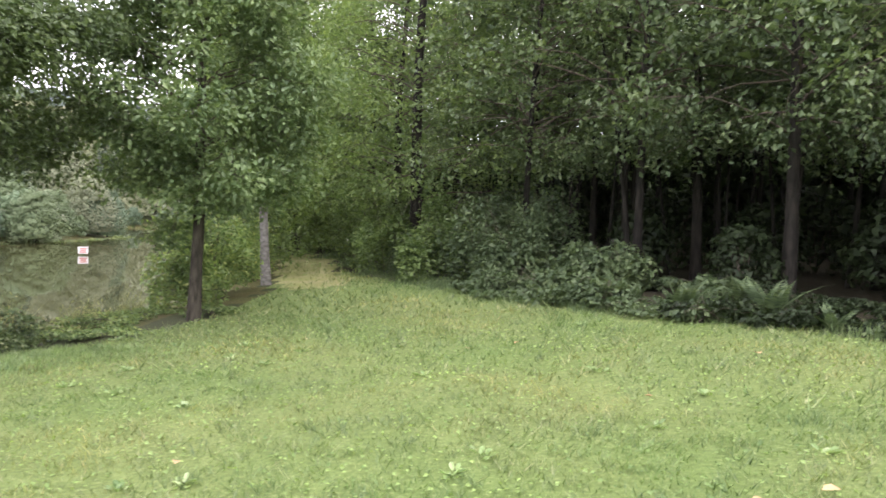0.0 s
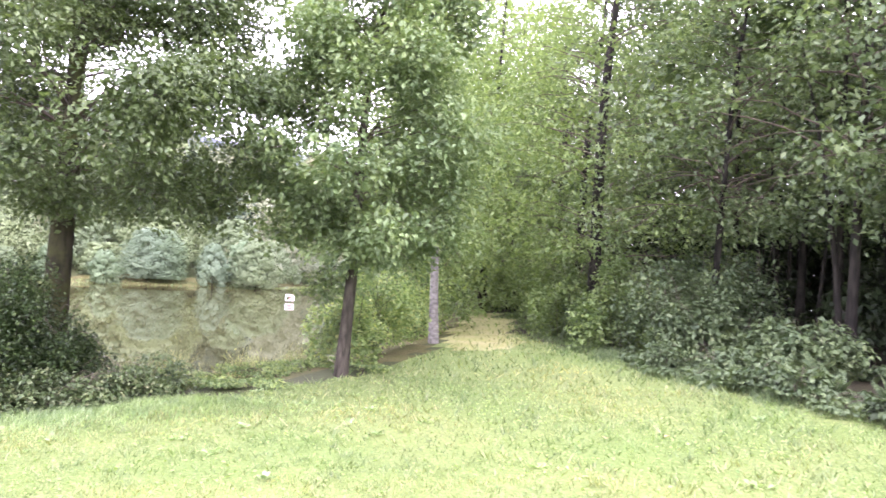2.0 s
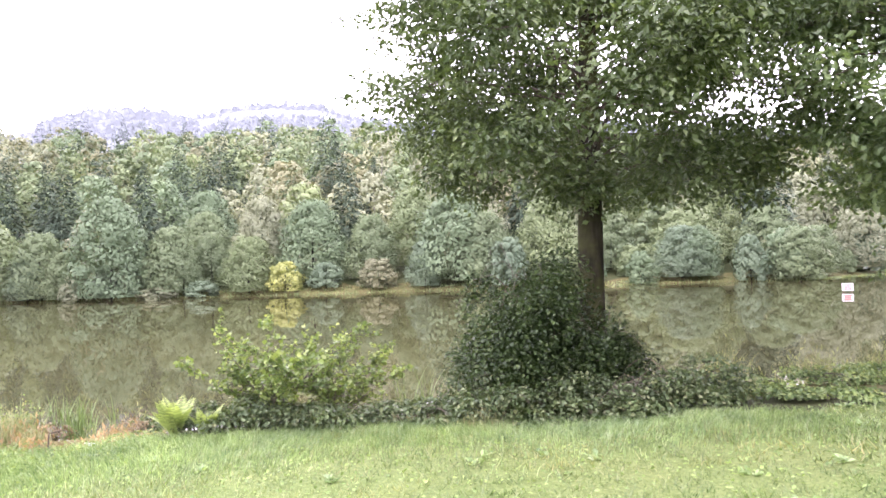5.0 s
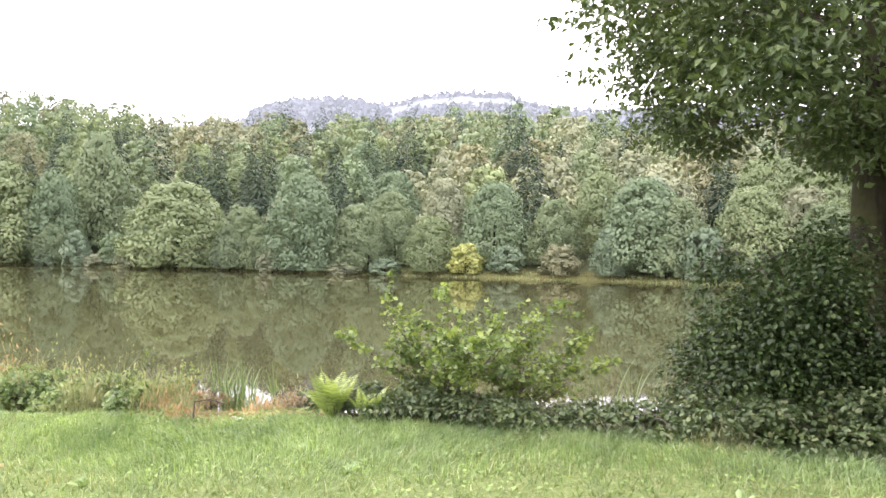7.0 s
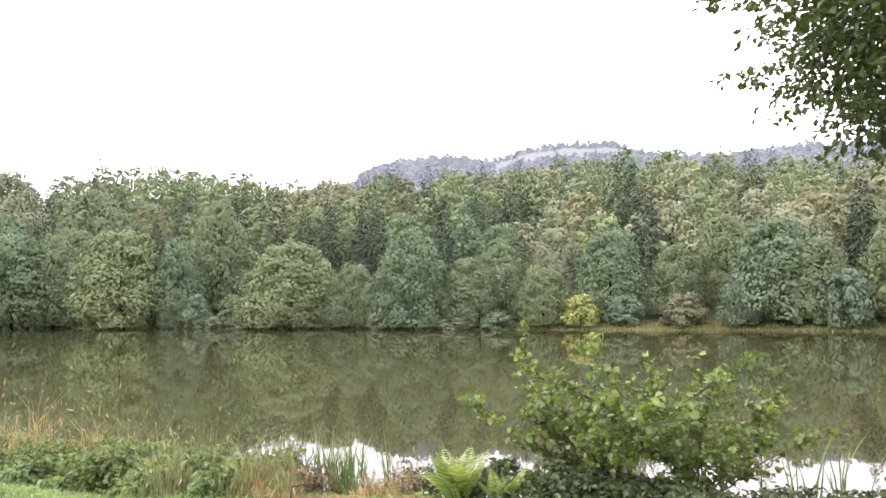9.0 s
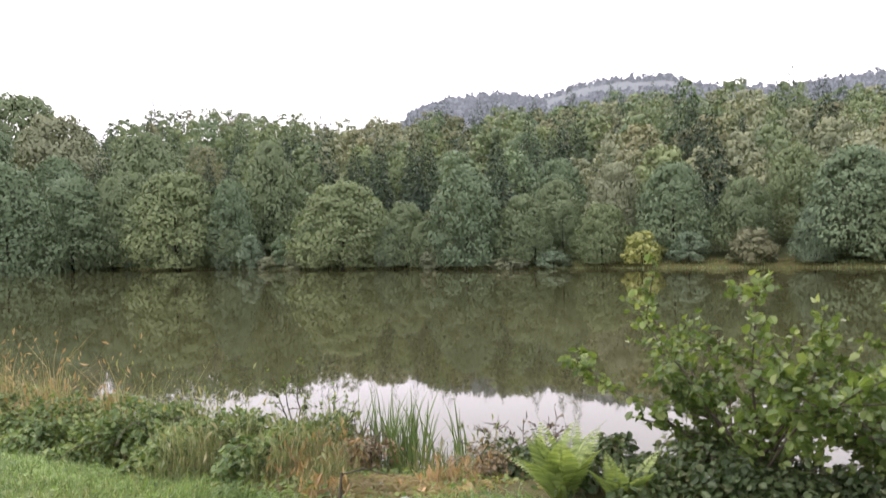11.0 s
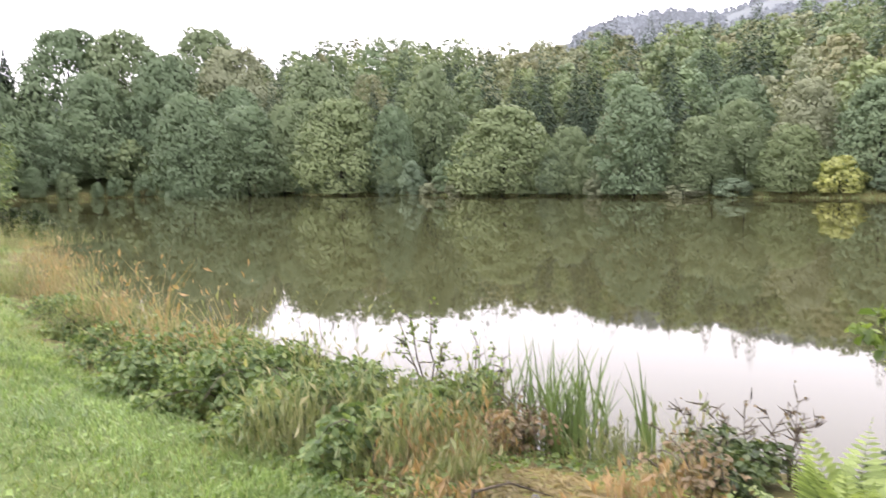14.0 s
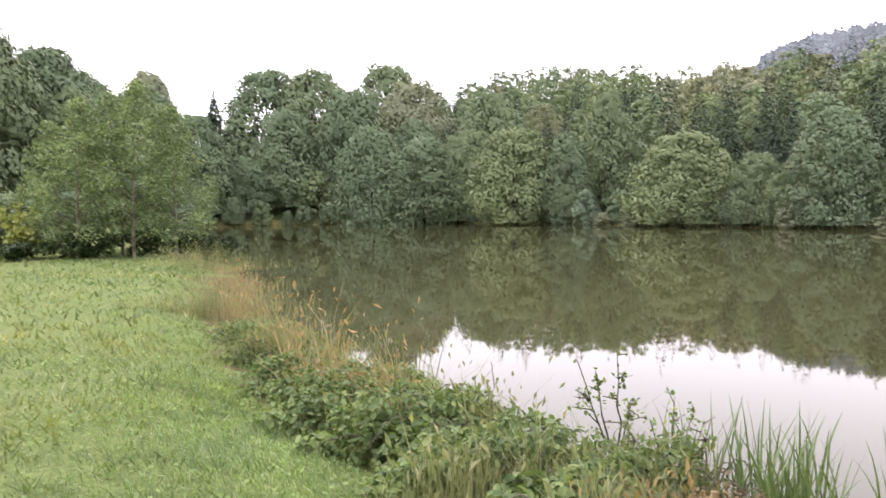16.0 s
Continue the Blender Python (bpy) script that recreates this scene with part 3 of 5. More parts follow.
NORTH_TREES = [
    (-43.2, 29.5, 5.2, 2.7, "dark"), (-40.4, 39.2, 4.6, 2.6, "dark"), (-44.6, 43.6, 6.0, 3.0, "mid"), (-43.6, 40.8, 5.2, 2.6, "grey"), (-49.3, 49.6, 7.4, 3.4, "dark"), (-50.5, 45.0, 7.0, 3.2, "light"), (-41.0, 33.6, 5.8, 3.2, "mid"), (-37.4, 38.5, 2.3, 1.8, "light"), (-36.6, 43.0, 4.8, 3.4, "mid"),
    (-40.9, 53.2, 10.5, 2.6, "spruce"), (-38.5, 55.0, 9.5, 2.4, "spruce"), (-30.2, 46.2, 3.2, 2.8, "grey"), (-33.0, 47.5, 4.9, 3.1, "dark"), (-29.0, 52.5, 4.6, 2.8, "mid"),
    (-49.5, 74.0, 6.2, 4.0, "grey"), (-46.5, 66.0, 5.2, 3.9, "dark"), (-44.0, 48.0, 6.5, 3.4, "light"), (-47.0, 40.0, 6.8, 3.2, "mid"), (-42.0, 62.0, 8.0, 4.0, "mid"),
    (-48.0, 33.0, 6.0, 3.0, "grey"), (-51.5, 29.5, 6.5, 3.0, "mid"), (-34.0, 58.0, 7.0, 3.6, "grey"), (-38.5, 48.5, 6.5, 3.2, "light"),
    (-38.0, 90.0, 9.0, 5.0, "mid"), (-28.0, 88.0, 9.5, 5.0, "dark"), (-20.0, 82.0, 9.0, 5.0, "mid"), (-52.0, 86.0, 9.0, 5.0, "grey"), (-60.0, 70.0, 9.0, 5.0, "mid"),
]
SOUTH_TREES = [(-99.1, -38.7, 15.7, 6.4, "dark"), (-76.4, -50.3, 8.9, 3.9, "mid"), (-85.7, -52.6, 12.7, 5.8, "dark"), (-85.2, -56.8, 13.5, 6.2, "mid"),
    (-107.5, -47.4, 18.1, 8.4, "mid"), (-106.7, -54.4, 18.6, 8.5, "dark"), (-105.7, -62.5, 15.5, 3.5, "spruce"), (-106.1, -73.7, 20.1, 6.7, "grey"),
    (-108.5, -60.7, 14.7, 3.4, "spruce"), (-125.7, -43.1, 18.2, 9.0, "mid"), (-100.7, -30.5, 11.3, 5.3, "dark"), (-92.7, -20.6, 9.8, 4.3, "mid"),
    (-95.5, -45.6, 13.2, 6.1, "dark"), (-90.6, -48.9, 7.3, 4.6, "dark"), (-79.3, -55.5, 9.0, 4.6, "dark"), (-117.2, -35.8, 15.4, 7.6, "grey"),
    (-101.9, -20.9, 13.4, 5.9, "mid"), (-95.8, -66.7, 16.1, 7.0, "dark")]
WEST_TREES = [(-37.02, -30.97, 10.2, 4.0, "mid"), (-41.59, -31.35, 9.8, 3.6, "dark"), (-33.04, -29.45, 8.4, 3.2, "mid"), (-39.59, -27.93, 7.2, 2.6, "mid"),
    (-46.72, -34.49, 9.6, 3.8, "dark"), (-51.94, -37.81, 10.0, 4.2, "dark"), (-29.14, -32.11, 9.0, 3.6, "mid"), (-56.69, -42.56, 11.5, 4.6, "dark"),
    (-48.14, -43.51, 12.5, 4.6, "mid"), (-37.69, -40.66, 12.0, 4.6, "mid"), (-26.29, -37.81, 10.0, 4.0, "dark"), (-62.39, -49.21, 13.0, 4.6, "dark"),
    (-36.27, -26.41, 2.4, 1.8, "dark"), (-32.94, -25.46, 2.2, 1.9, "mid")]
for n, (x, y, *row) in enumerate(SHORE_TREES + SHORE_BUSHES):
    far_tree(x + 0.9, y - 0.1, *row, 100 + n)
# Paler kinds are swapped in here, so leaf colour carries the haze.
for n, (x, y, h, w, kind) in enumerate(NORTH_TREES):
    far_tree(x, y, h, w, {"dark": "mid", "mid": "grey" if y > 45 else "light"}.get(kind, kind), 160 + n, "trees on the north shore", "at the far end of the pond")
for n, row in enumerate(SOUTH_TREES):
    far_tree(*row, 200 + n, "trees round the south bay", "round the pond's dark southern bay")
for n, row in enumerate(WEST_TREES):
    far_tree(*row, 240 + n, "trees beyond the lawn", "beyond the end of the lawn")


def shore_fillers():
    """Smaller trees and bushes that close the gaps along the far bank."""
    r = R0(33)
    pts = np.array(POND)
    i0, i1 = 6, 26
    for k in range(i0, i1):
        a, b = pts[k], pts[k + 1]
        ln = np.hypot(*(b - a))
        nrm = np.array([(b - a)[1], -(b - a)[0]]) / ln
        if inside(*(np.array([v]) for v in (a + b) / 2 + nrm), POND)[0]:
            nrm = -nrm
        for q in np.arange(0.6, ln, 3.0):
            p = a + (b - a) * q / ln + nrm * r.uniform(0.35, 1.7)
            if 15.5 < p[1] < 27.5 and p[0] < -40:
                continue
            h = r.uniform(1.6, 4.2)
            far_tree(*p, h, h * r.uniform(0.42, 0.6), ("mid", "dark", "teal", "mid", "teal", "dark")[r.integers(0, 6)], int(300 + r.integers(0, 900)), "low growth on the far bank")


R0 = np.random.default_rng
shore_fillers()


def build_hill_woods():
    """The wooded slope behind the far shore, one mesh a kind of foliage."""
    rng = np.random.default_rng(77)
    spots = []
    for r in np.arange(58, 225, 8.0):
        for a in np.arange(22, 128, math.degrees(7.4 / r)):
            t = radians(a + rng.uniform(-0.45, 0.45) * math.degrees(7.4 / r))
            rr = r + rng.uniform(-3.8, 3.8)
            spots.append((-7 - math.sin(t) * rr, -2 + math.cos(t) * rr))
    s = np.array(spots)
    d = seg_dist(s[:, 0], s[:, 1], POND, True)
    keep = (d > 3.8) & ~inside(s[:, 0], s[:, 1], POND) & (s[:, 0] < -30)
    s, d = s[keep], d[keep]
    z = ground_z(s[:, 0], s[:, 1])
    patch = np.sin(s[:, 0] * 0.09 + 1.3) + np.sin(s[:, 1] * 0.075 + s[:, 0] * 0.03)
    kinds = {}
    stems = []
    for (x, y), dd, zz, pp in zip(s, d, z, patch):
        k = rng.uniform()
        birch = y > 0 and dd > 12 and pp > -0.2
        kind = ("grey" if k < 0.44 else "spruce" if k < 0.66 else "mid" if k < 0.82 else "tan") if birch else ("spruce" if k < 0.38 else "mid" if k < 0.60 else "dark" if k < 0.74 else "tan" if k < 0.80 else "light")
        h = (rng.uniform(4.4, 7.4) + 4.0 * smooth(8, 70, dd)) * rng.uniform(0.85, 1.2) + (1.5 + 4.0 * rng.uniform() if kind == "spruce" else 0)
        near = dd < 45
        if kind == "spruce":
            v, f, nn = spruce_leaves(rng, h, h * 0.235, 24 if near else 15, 70 if near else 34, 0.5 if near else 0.8)
        else:
            v, f, nn = lobed_leaves(rng, h, h * rng.uniform(0.34, 0.48), 34 if near else 20, 60 if near else 40, 0.31 if near else 0.52, 0.10, 0.5)
            if birch and kind == "grey" and rng.uniform() < 0.5:
                q = np.linspace(-0.2, h * 0.93, 4)
                stems.append(tube(np.stack([x + 0.1 * np.sin(q), y + 0.1 * np.cos(q), zz + q], 1), 0.09 * (1.1 - q / h), 4))
        v = v + [x, y, zz]
        kinds.setdefault(kind, []).append((v, f, nn))
    for kind, chunks in kinds.items():
        v, f, nn = joined3(chunks)
        me = np_mesh("hill_woods", v, f, normals=nn)
        me.materials.append(FAR[kind])
        tagged(new("hill_woods", me), f"{FAR_WORDS[kind]} woods covering the slope behind the pond", "woods", kind="stuff")
    me = np_mesh("birch_stems", *joined(stems))
    me.materials.append(M_BIRCH)
    tagged(new("birch_stems", me), "thin pale birch stems in the hillside woods", "woods", kind="stuff")


build_hill_woods()


def canes(rng, n, rx, ry, h, r=0.006):
    out = []
    for _ in range(n):
        a = rng.uniform(0, 6.28)
        ex, ey = np.cos(a) * rx * rng.uniform(0.5, 1.0), np.sin(a) * ry * rng.uniform(0.5, 1.0)
        sx, sy = rng.uniform(-0.35, 0.35) * rx, rng.uniform(-0.35, 0.35) * ry
        t = np.linspace(0, 1, 6)
        z = h * rng.uniform(0.6, 1.1) * 4 * t * (1 - 0.75 * t) * 0.72
        out.append(tube(np.stack([sx + (ex - sx) * t, sy + (ey - sy) * t, z - 0.02], 1), np.linspace(r, r * 0.35, 6), 4))
    return out


# ---- near trees: trunk, limbs with twigs, crown of single leaves ----
def limb_path(rng, start, az, length, rise, droop, n=6):
    t = np.linspace(0, 1, n)
    a = az + rng.normal(0, 0.25) * t
    r = length * t
    z = length * (rise * t - droop * t * t)
    p = np.stack([np.cos(a) * r, np.sin(a) * r, z], 1) + np.asarray(start)
    return p + np.concatenate([[[0, 0, 0]], rng.normal(0, 0.03 * length ** 0.5, (n - 1, 3))])


def tree_meshes(rng, height, trunk_r, base, radius, limbs, leaves, leaf, lean=(0, 0), twigs=9, rise=0.55, droop=0.45, top=0.95, shape="round", leaf_fn=kites, spray=0.13, low_pow=1.3, thin=0.36):
    """Meshes (trunk, [limbs], crown) for a tree at the origin."""
    t = np.linspace(0, 1, 10)
    wob = trunk_r * 0.9
    tp = np.stack([lean[0] * t ** 1.3 + wob * np.sin(t * 7 + rng.uniform(0, 6)) * t, lean[1] * t ** 1.3 + wob * np.sin(t * 6 + rng.uniform(0, 6)) * t, -0.12 + t * height * top], 1)
    tr = trunk_r * (1 - 0.9 * t) ** 0.8
    tr[0] *= 1.45
    trunk = np_mesh("trunk", *tube(tp, tr, 12), smooth=True)
    limb_meshes, tw_a, tw_b, sprigs = [], [], [], []
    for i in range(limbs):
        u = (i + rng.uniform(0, 0.8)) / limbs
        zz = base + (height * 0.93 - base) * u ** low_pow
        k = zz / (height * top)
        start = [np.interp(k, t, tp[:, 0]), np.interp(k, t, tp[:, 1]), zz]
        prof = (0.75 + 0.25 * np.sin(min(u / 0.4, 1) * np.pi / 2)) if u < 0.45 else max(0.22, ((1 - u) / 0.55) ** (0.55 if shape == "round" else 0.9))
        length = radius * prof * rng.uniform(0.75, 1.15)
        az = i * 2.39996 + rng.normal(0, 0.3)
        p = limb_path(rng, start, az, length, rise * rng.uniform(0.5, 1.3) + 0.5 * u, droop * (1 - 0.6 * u))
        r0 = np.interp(k, t, tr) * thin + 0.006
        limb_meshes.append(np_mesh("limb", *tube(p, np.linspace(r0, 0.006, len(p)), 5), smooth=True))
        for j in range(twigs):
            q = rng.uniform(0.22, 1.0) if j else 1.0
            s = np.array([np.interp(q, np.linspace(0, 1, len(p)), p[:, c]) for c in range(3)])
            d = unit(np.array([np.cos(az + rng.normal(0, 1.0)), np.sin(az + rng.normal(0, 1.0)), rng.normal(0.1, 0.4)]))
            ln = radius * 0.26 * rng.uniform(0.6, 1.4) * (1.25 - 0.5 * q)
            e = s + d * ln - [0, 0, 0.12 * ln]
            m = (s + e) / 2 + rng.normal(0, 0.04, 3) + [0, 0, 0.05 * ln]
            sprigs.append(tube([s, m, e], [0.009, 0.006, 0.003], 3))
            tw_a.append(s), tw_b.append(e)
    a, b = np.array(tw_a), np.array(tw_b)
    k = rng.integers(0, len(a), leaves)
    w = np.sqrt(rng.uniform(0, 1.25, leaves))[:, None]
    d = unit(b - a)[k]
    c = a[k] + (b - a)[k] * w + rng.normal(0, 1, (leaves, 3)) * [spray * 1.25, spray * 1.25, spray * 0.75]
    ax = d * 0.7 + rng.normal(0, 0.7, (leaves, 3)) + [0, 0, -0.3]
    nm = np.array([0, 0, 1.0]) + rng.normal(0, 0.5, (leaves, 3)) + np.stack([c[:, 0], c[:, 1], 0 * c[:, 0]], 1) / radius * 0.4
    crown = np_mesh("crown", *leaf_fn(c, ax, nm, rng.uniform(0.65, 1.25, leaves) * leaf))
    return trunk, limb_meshes, crown, np_mesh("twig_spray", *joined(sprigs))


def leafy_tree(rng, height, trunk_r, base, radius, lobes, lobe_r, leaves, leaf, lean=(0, 0), round_top=0.55, flat=0.62, leaf_fn=kites, droop=0.25, low=0.7):
    """Meshes of a tree whose leaves hang in rounded sprays at the ends of its limbs."""
    t = np.linspace(0, 1, 10)
    wob = trunk_r * 0.9
    tp = np.stack([lean[0] * t ** 1.3 + wob * np.sin(t * 7 + rng.uniform(0, 6)) * t, lean[1] * t ** 1.3 + wob * np.sin(t * 6 + rng.uniform(0, 6)) * t, -0.12 + t * height * 0.96], 1)
    tr = trunk_r * (1 - 0.88 * t) ** 0.8
    tr[0] *= 1.2
    trunk = np_mesh("trunk", *tube(tp, tr, 12), smooth=True)
    u = (np.arange(lobes) + rng.uniform(0, 1, lobes)) / lobes
    prof = np.where(u < 0.3, low + (1 - low) * np.sin(u / 0.3 * np.pi / 2), np.maximum((1 - u) / 0.7, 0.03) ** round_top)
    az = np.arange(lobes) * 2.39996 + rng.normal(0, 0.35, lobes)
    rr = radius * prof * rng.uniform(0.12, 1.0, lobes) ** 0.55
    z = base + (height - base) * u - droop * rr * (1 - u)
    z -= np.where(rng.uniform(0, 1, lobes) < 0.14, rng.uniform(0.15, 0.65, lobes), 0) * (u < 0.4)
    axis_x, axis_y = np.interp(z, tp[:, 2], tp[:, 0]), np.interp(z, tp[:, 2], tp[:, 1])
    lc = np.stack([axis_x + np.cos(az) * rr, axis_y + np.sin(az) * rr, z], 1)
    lr = rng.uniform(lobe_r[0], lobe_r[1], lobes) * (0.7 + 0.4 * prof)
    limbs, sprigs = [], []
    for i in range(lobes):
        zs = max(base * rng.uniform(0.9, 1.45), z[i] - rr[i] * rng.uniform(0.05, 0.4))
        st = np.array([np.interp(zs, tp[:, 2], tp[:, 0]), np.interp(zs, tp[:, 2], tp[:, 1]), zs])
        q = np.linspace(0, 1, 6)[:, None]
        p = st + (lc[i] - st) * q + np.array([0, 0, 0.28]) * rr[i] * q * (1 - q) * 1.6 + np.concatenate([[[0, 0, 0]], rng.normal(0, 0.03, (5, 3))])
        r0 = min(0.006 + 0.006 * rr[i], np.interp(zs, tp[:, 2], tr) * 0.55)
        tb = tube(p, np.linspace(r0, 0.005, 6), 5)
        if i % 2 == 0 or rr[i] > radius * 0.5:
            limbs.append(np_mesh("limb", *tb, smooth=True))
        for _ in range(4):
            e = lc[i] + unit(rng.normal(0, 1, 3)) * lr[i] * [1, 1, flat]
            sprigs.append(tube([p[4], (p[4] + e) / 2 + rng.normal(0, 0.03, 3), e], [0.006, 0.004, 0.002], 3))
    w = lr ** 2
    k = rng.choice(lobes, leaves, p=w / w.sum())
    d = unit(rng.normal(0, 1, (leaves, 3)) + [0, 0, 0.2])
    bumpy = 1 + 0.3 * np.sin(4 * np.arctan2(d[:, 1], d[:, 0]) + 7 * d[:, 2] + az[k])
    c = lc[k] + d * (lr[k] * bumpy * rng.uniform(0.15, 1.12, leaves) ** 0.55)[:, None] * [1.15, 1.15, flat]
    ax = d * [0.8, 0.8, 0.2] + rng.normal(0, 0.6, (leaves, 3)) + [0, 0, -0.45]
    nm = d * 0.5 + [0, 0, 0.9] + rng.normal(0, 0.45, (leaves, 3))
    crown = np_mesh("crown", *leaf_fn(c, ax, nm, rng.uniform(0.6, 1.25, leaves) * leaf, 0.62))
    return trunk, limbs, crown, np_mesh("twig_spray", *joined(sprigs))


def plant_tree(name, x, y, meshes, bark, leafmat, label, group="", limb_mat=None, yaw=0.0, scale=1.0):
    trunk, limbs, crown, sprigs = meshes
    ob = thing(name, x, y, gz(x, y), label, "tree", group)
    ob.rotation_euler, ob.scale = (0, 0, yaw), (scale,) * 3
    part("trunk", trunk, bark, ob)
    for l in limbs:
        part("limb", l, limb_mat or bark, ob)
    tagged(part("twig_spray", sprigs, limb_mat or bark, ob), kind="stuff")
    part("crown", crown, leafmat, ob)
    return ob


R = np.random.default_rng
plant_tree("oak_tree", -6.65, 6.6, leafy_tree(R(3), 7.4, 0.105, 2.0, 2.0, 100, (0.36, 0.6), 56000, 0.098, (0.3, 0.35), 0.5, 0.7, droop=0.2, low=0.5), M_OAKBARK, M_OAK,
           "young oak with a slim dark trunk on the pond bank", limb_mat=M_TWIG)
plant_tree("alder_tree", -10.25, 4.72, leafy_tree(R(4), 9.4, 0.2, 2.75, 3.05, 140, (0.42, 0.70), 130000, 0.086, (-0.15, 0.45), 0.45, 0.62, droop=0.12, low=0.58), M_MOSSBARK, M_ALDER,
           "tall alder with a mossy dark trunk above a dense bush", limb_mat=M_TWIG)
plant_tree("birch_tree", -6.85, 12.6, leafy_tree(R(5), 8.5, 0.115, 2.1, 1.7, 50, (0.35, 0.55), 11000, 0.085, (-0.6, 0.2), 0.6, 0.8), M_BIRCH, M_FOREST,
           "leaning birch with white peeling bark beside the path", limb_mat=M_TWIG)


EDGE = [leafy_tree(R(20 + i), 10.5 + i, 0.14 + 0.02 * i, 1.7, 3.0, 74, (0.5, 0.85), 12500, 0.125, (0.3 - 0.3 * i, 0.3), 0.5, 0.6) for i in range(2)]
HIGH = [leafy_tree(R(24 + i), 11.5 + i, 0.085 + 0.02 * i, 2.6, 3.2, 72, (0.5, 0.85), 11500, 0.122, (0.6 - 0.8 * i, 0.3), 0.5, 0.6) for i in range(2)]
SHORE = [leafy_tree(R(27), 8.5, 0.11, 1.0, 2.5, 50, (0.5, 0.8), 10000, 0.14, (0.2, 0.1), 0.5, 0.7, leaf_fn=shards)]
INNER = [tree_meshes(R(30 + i), 11.0 + i, 0.065 + 0.015 * i, 3.8, 3.3, 14, 3600, 0.19, (0.5 - 0.5 * i, 0.4), 2, 0.5, 0.4, spray=0.4, leaf_fn=shards) for i in range(3)]
EDGE_SPOTS = [(0.2, 11.0), (-2.3, 13.2), (2.2, 8.8), (4.2, 6.6), (6.2, 4.6), (8.8, 3.0), (-3.0, 17.0), (-4.2, 22.0), (-7.0, 29.0), (11.8, 1.6), (1.0, 14.0), (3.9, 10.2), (6.8, 8.4)]
first = {}


def plant_copy(kind, variants, i, x, y, yaw, s, name, leafmat, label, group):
    key = (kind, i % len(variants))
    if key not in first:
        first[key] = plant_tree(name, x, y, variants[i % len(variants)], M_POST if kind == "clump" else M_BARK, leafmat, label, group, M_TWIG, yaw, s)
        return first[key]
    ob = copy_thing(first[key], pose(x, y, gz(x, y), 0, 0, math.degrees(yaw)))
    ob.scale = (s,) * 3
    return ob


rng = R(9)
for i, (x, y) in enumerate((a - 1.1, b + 1.0) for a, b in EDGE_SPOTS):
    # Trees at the dark end get leaf greens with shade already in them.
    plant_copy("high" if x > -1 else "edge", HIGH if x > -1 else EDGE, i, x, y, rng.uniform(0, 6.28), rng.uniform(0.9, 1.1), "broadleaf_tree", M_MIDSHADE if x > 2 else M_SHADE if x > -1 else M_FOREST,
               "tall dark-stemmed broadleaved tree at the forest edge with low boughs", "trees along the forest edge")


def forest_spots():
    r = R(12)
    out = []
    for gx in np.arange(-9, 26, 3.6):
        for gy in np.arange(-2, 46, 3.6):
            x, y = gx + r.uniform(-1, 1), gy + 1.4 + r.uniform(-1, 1)
            if inside(np.array([x]), np.array([y]), FOREST)[0] and seg_dist(np.array([x]), np.array([y]), FOREST_EDGE)[0] > 2.8 and x < 4 + 0.62 * (y + 12) and x > -12 and y < 44:
                out.append((x, y))
    return out


for i, (x, y) in enumerate(forest_spots()):
    plant_copy("inner", INNER, i, x, y, rng.uniform(0, 6.28), rng.uniform(0.85, 1.15), "forest_tree", M_MIDSHADE,
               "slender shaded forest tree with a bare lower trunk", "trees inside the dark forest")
UNDER = []
for i in range(3):
    r = R(130 + i)
    v, f, nn = lobed_leaves(r, 3.6, 1.9, 34, 30, 0.26, 0.05, 0.1)
    UNDER.append((np_mesh("foliage", v, f, normals=nn), [np_mesh("stem", v, f, smooth=True) for v, f in canes(r, 7, 1.2, 1.2, 2.6, 0.02)]))


def understorey(x, y, i, yaw, s):
    ob = thing("thicket", x, y, gz(x, y), "dark leafy thicket in the shade of the forest", "thicket", "thickets inside the forest")
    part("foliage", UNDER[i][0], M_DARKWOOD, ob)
    for me in UNDER[i][1]:
        part("stem", me, M_TWIG, ob)
    ob.rotation_euler, ob.scale = (0, 0, yaw), (s,) * 3


rng = R(14)
for i in range(64):
    a = i / 63
    k = i % 3
    bx = np.interp(a, [0, 0.3, 0.6, 1], [17.0, 15.5, 11.0, 2.0]) + k * 1.6 + rng.uniform(-0.8, 0.8)
    by = np.interp(a, [0, 0.3, 0.6, 1], [-3.0, 9.0, 24.0, 40.0]) + k * 0.8 + rng.uniform(-0.8, 0.8)
    understorey(bx - 0.6, by + 1.4, i % 3, rng.uniform(0, 6.28), rng.uniform(1.2, 1.8))
for i, (x, y) in enumerate([(4.5, 13.5), (7.5, 12.0), (2.5, 17.0), (9.5, 8.5), (11.5, 5.0), (0.5, 20.0), (-1.5, 24.5), (-3.5, 28.5), (5.5, 21), (10.5, 14.5), (13.0, 1.0), (7.8, 6.6)]):
    understorey(x - 0.8, y + 1.6, i % 3, rng.uniform(0, 6.28), rng.uniform(0.45, 0.8))
for i, (x, y) in enumerate([(3.2, 9.4), (5.0, 7.4), (6.8, 5.4), (8.8, 3.6), (6.0, 9.6), (8.2, 7.2), (10.6, 5.2), (1.6, 11.4), (4.4, 11.6), (11.5, 2.6), (9.8, 8.8), (2.4, 7.9), (5.8, 5.6), (7.6, 3.8)]):
    understorey(x, y, i % 3, rng.uniform(0, 6.28), rng.uniform(0.28, 0.5))
POLE = [tube(np.stack([0.12 * np.sin(q * 0.5 + i), 0.1 * np.cos(q * 0.4 + 2 * i) - 0.1, q - 0.1], 1), 0.05 * (1.08 - q / 7.5), 7) for i, q in enumerate([np.linspace(0, 7, 8)] * 3)]
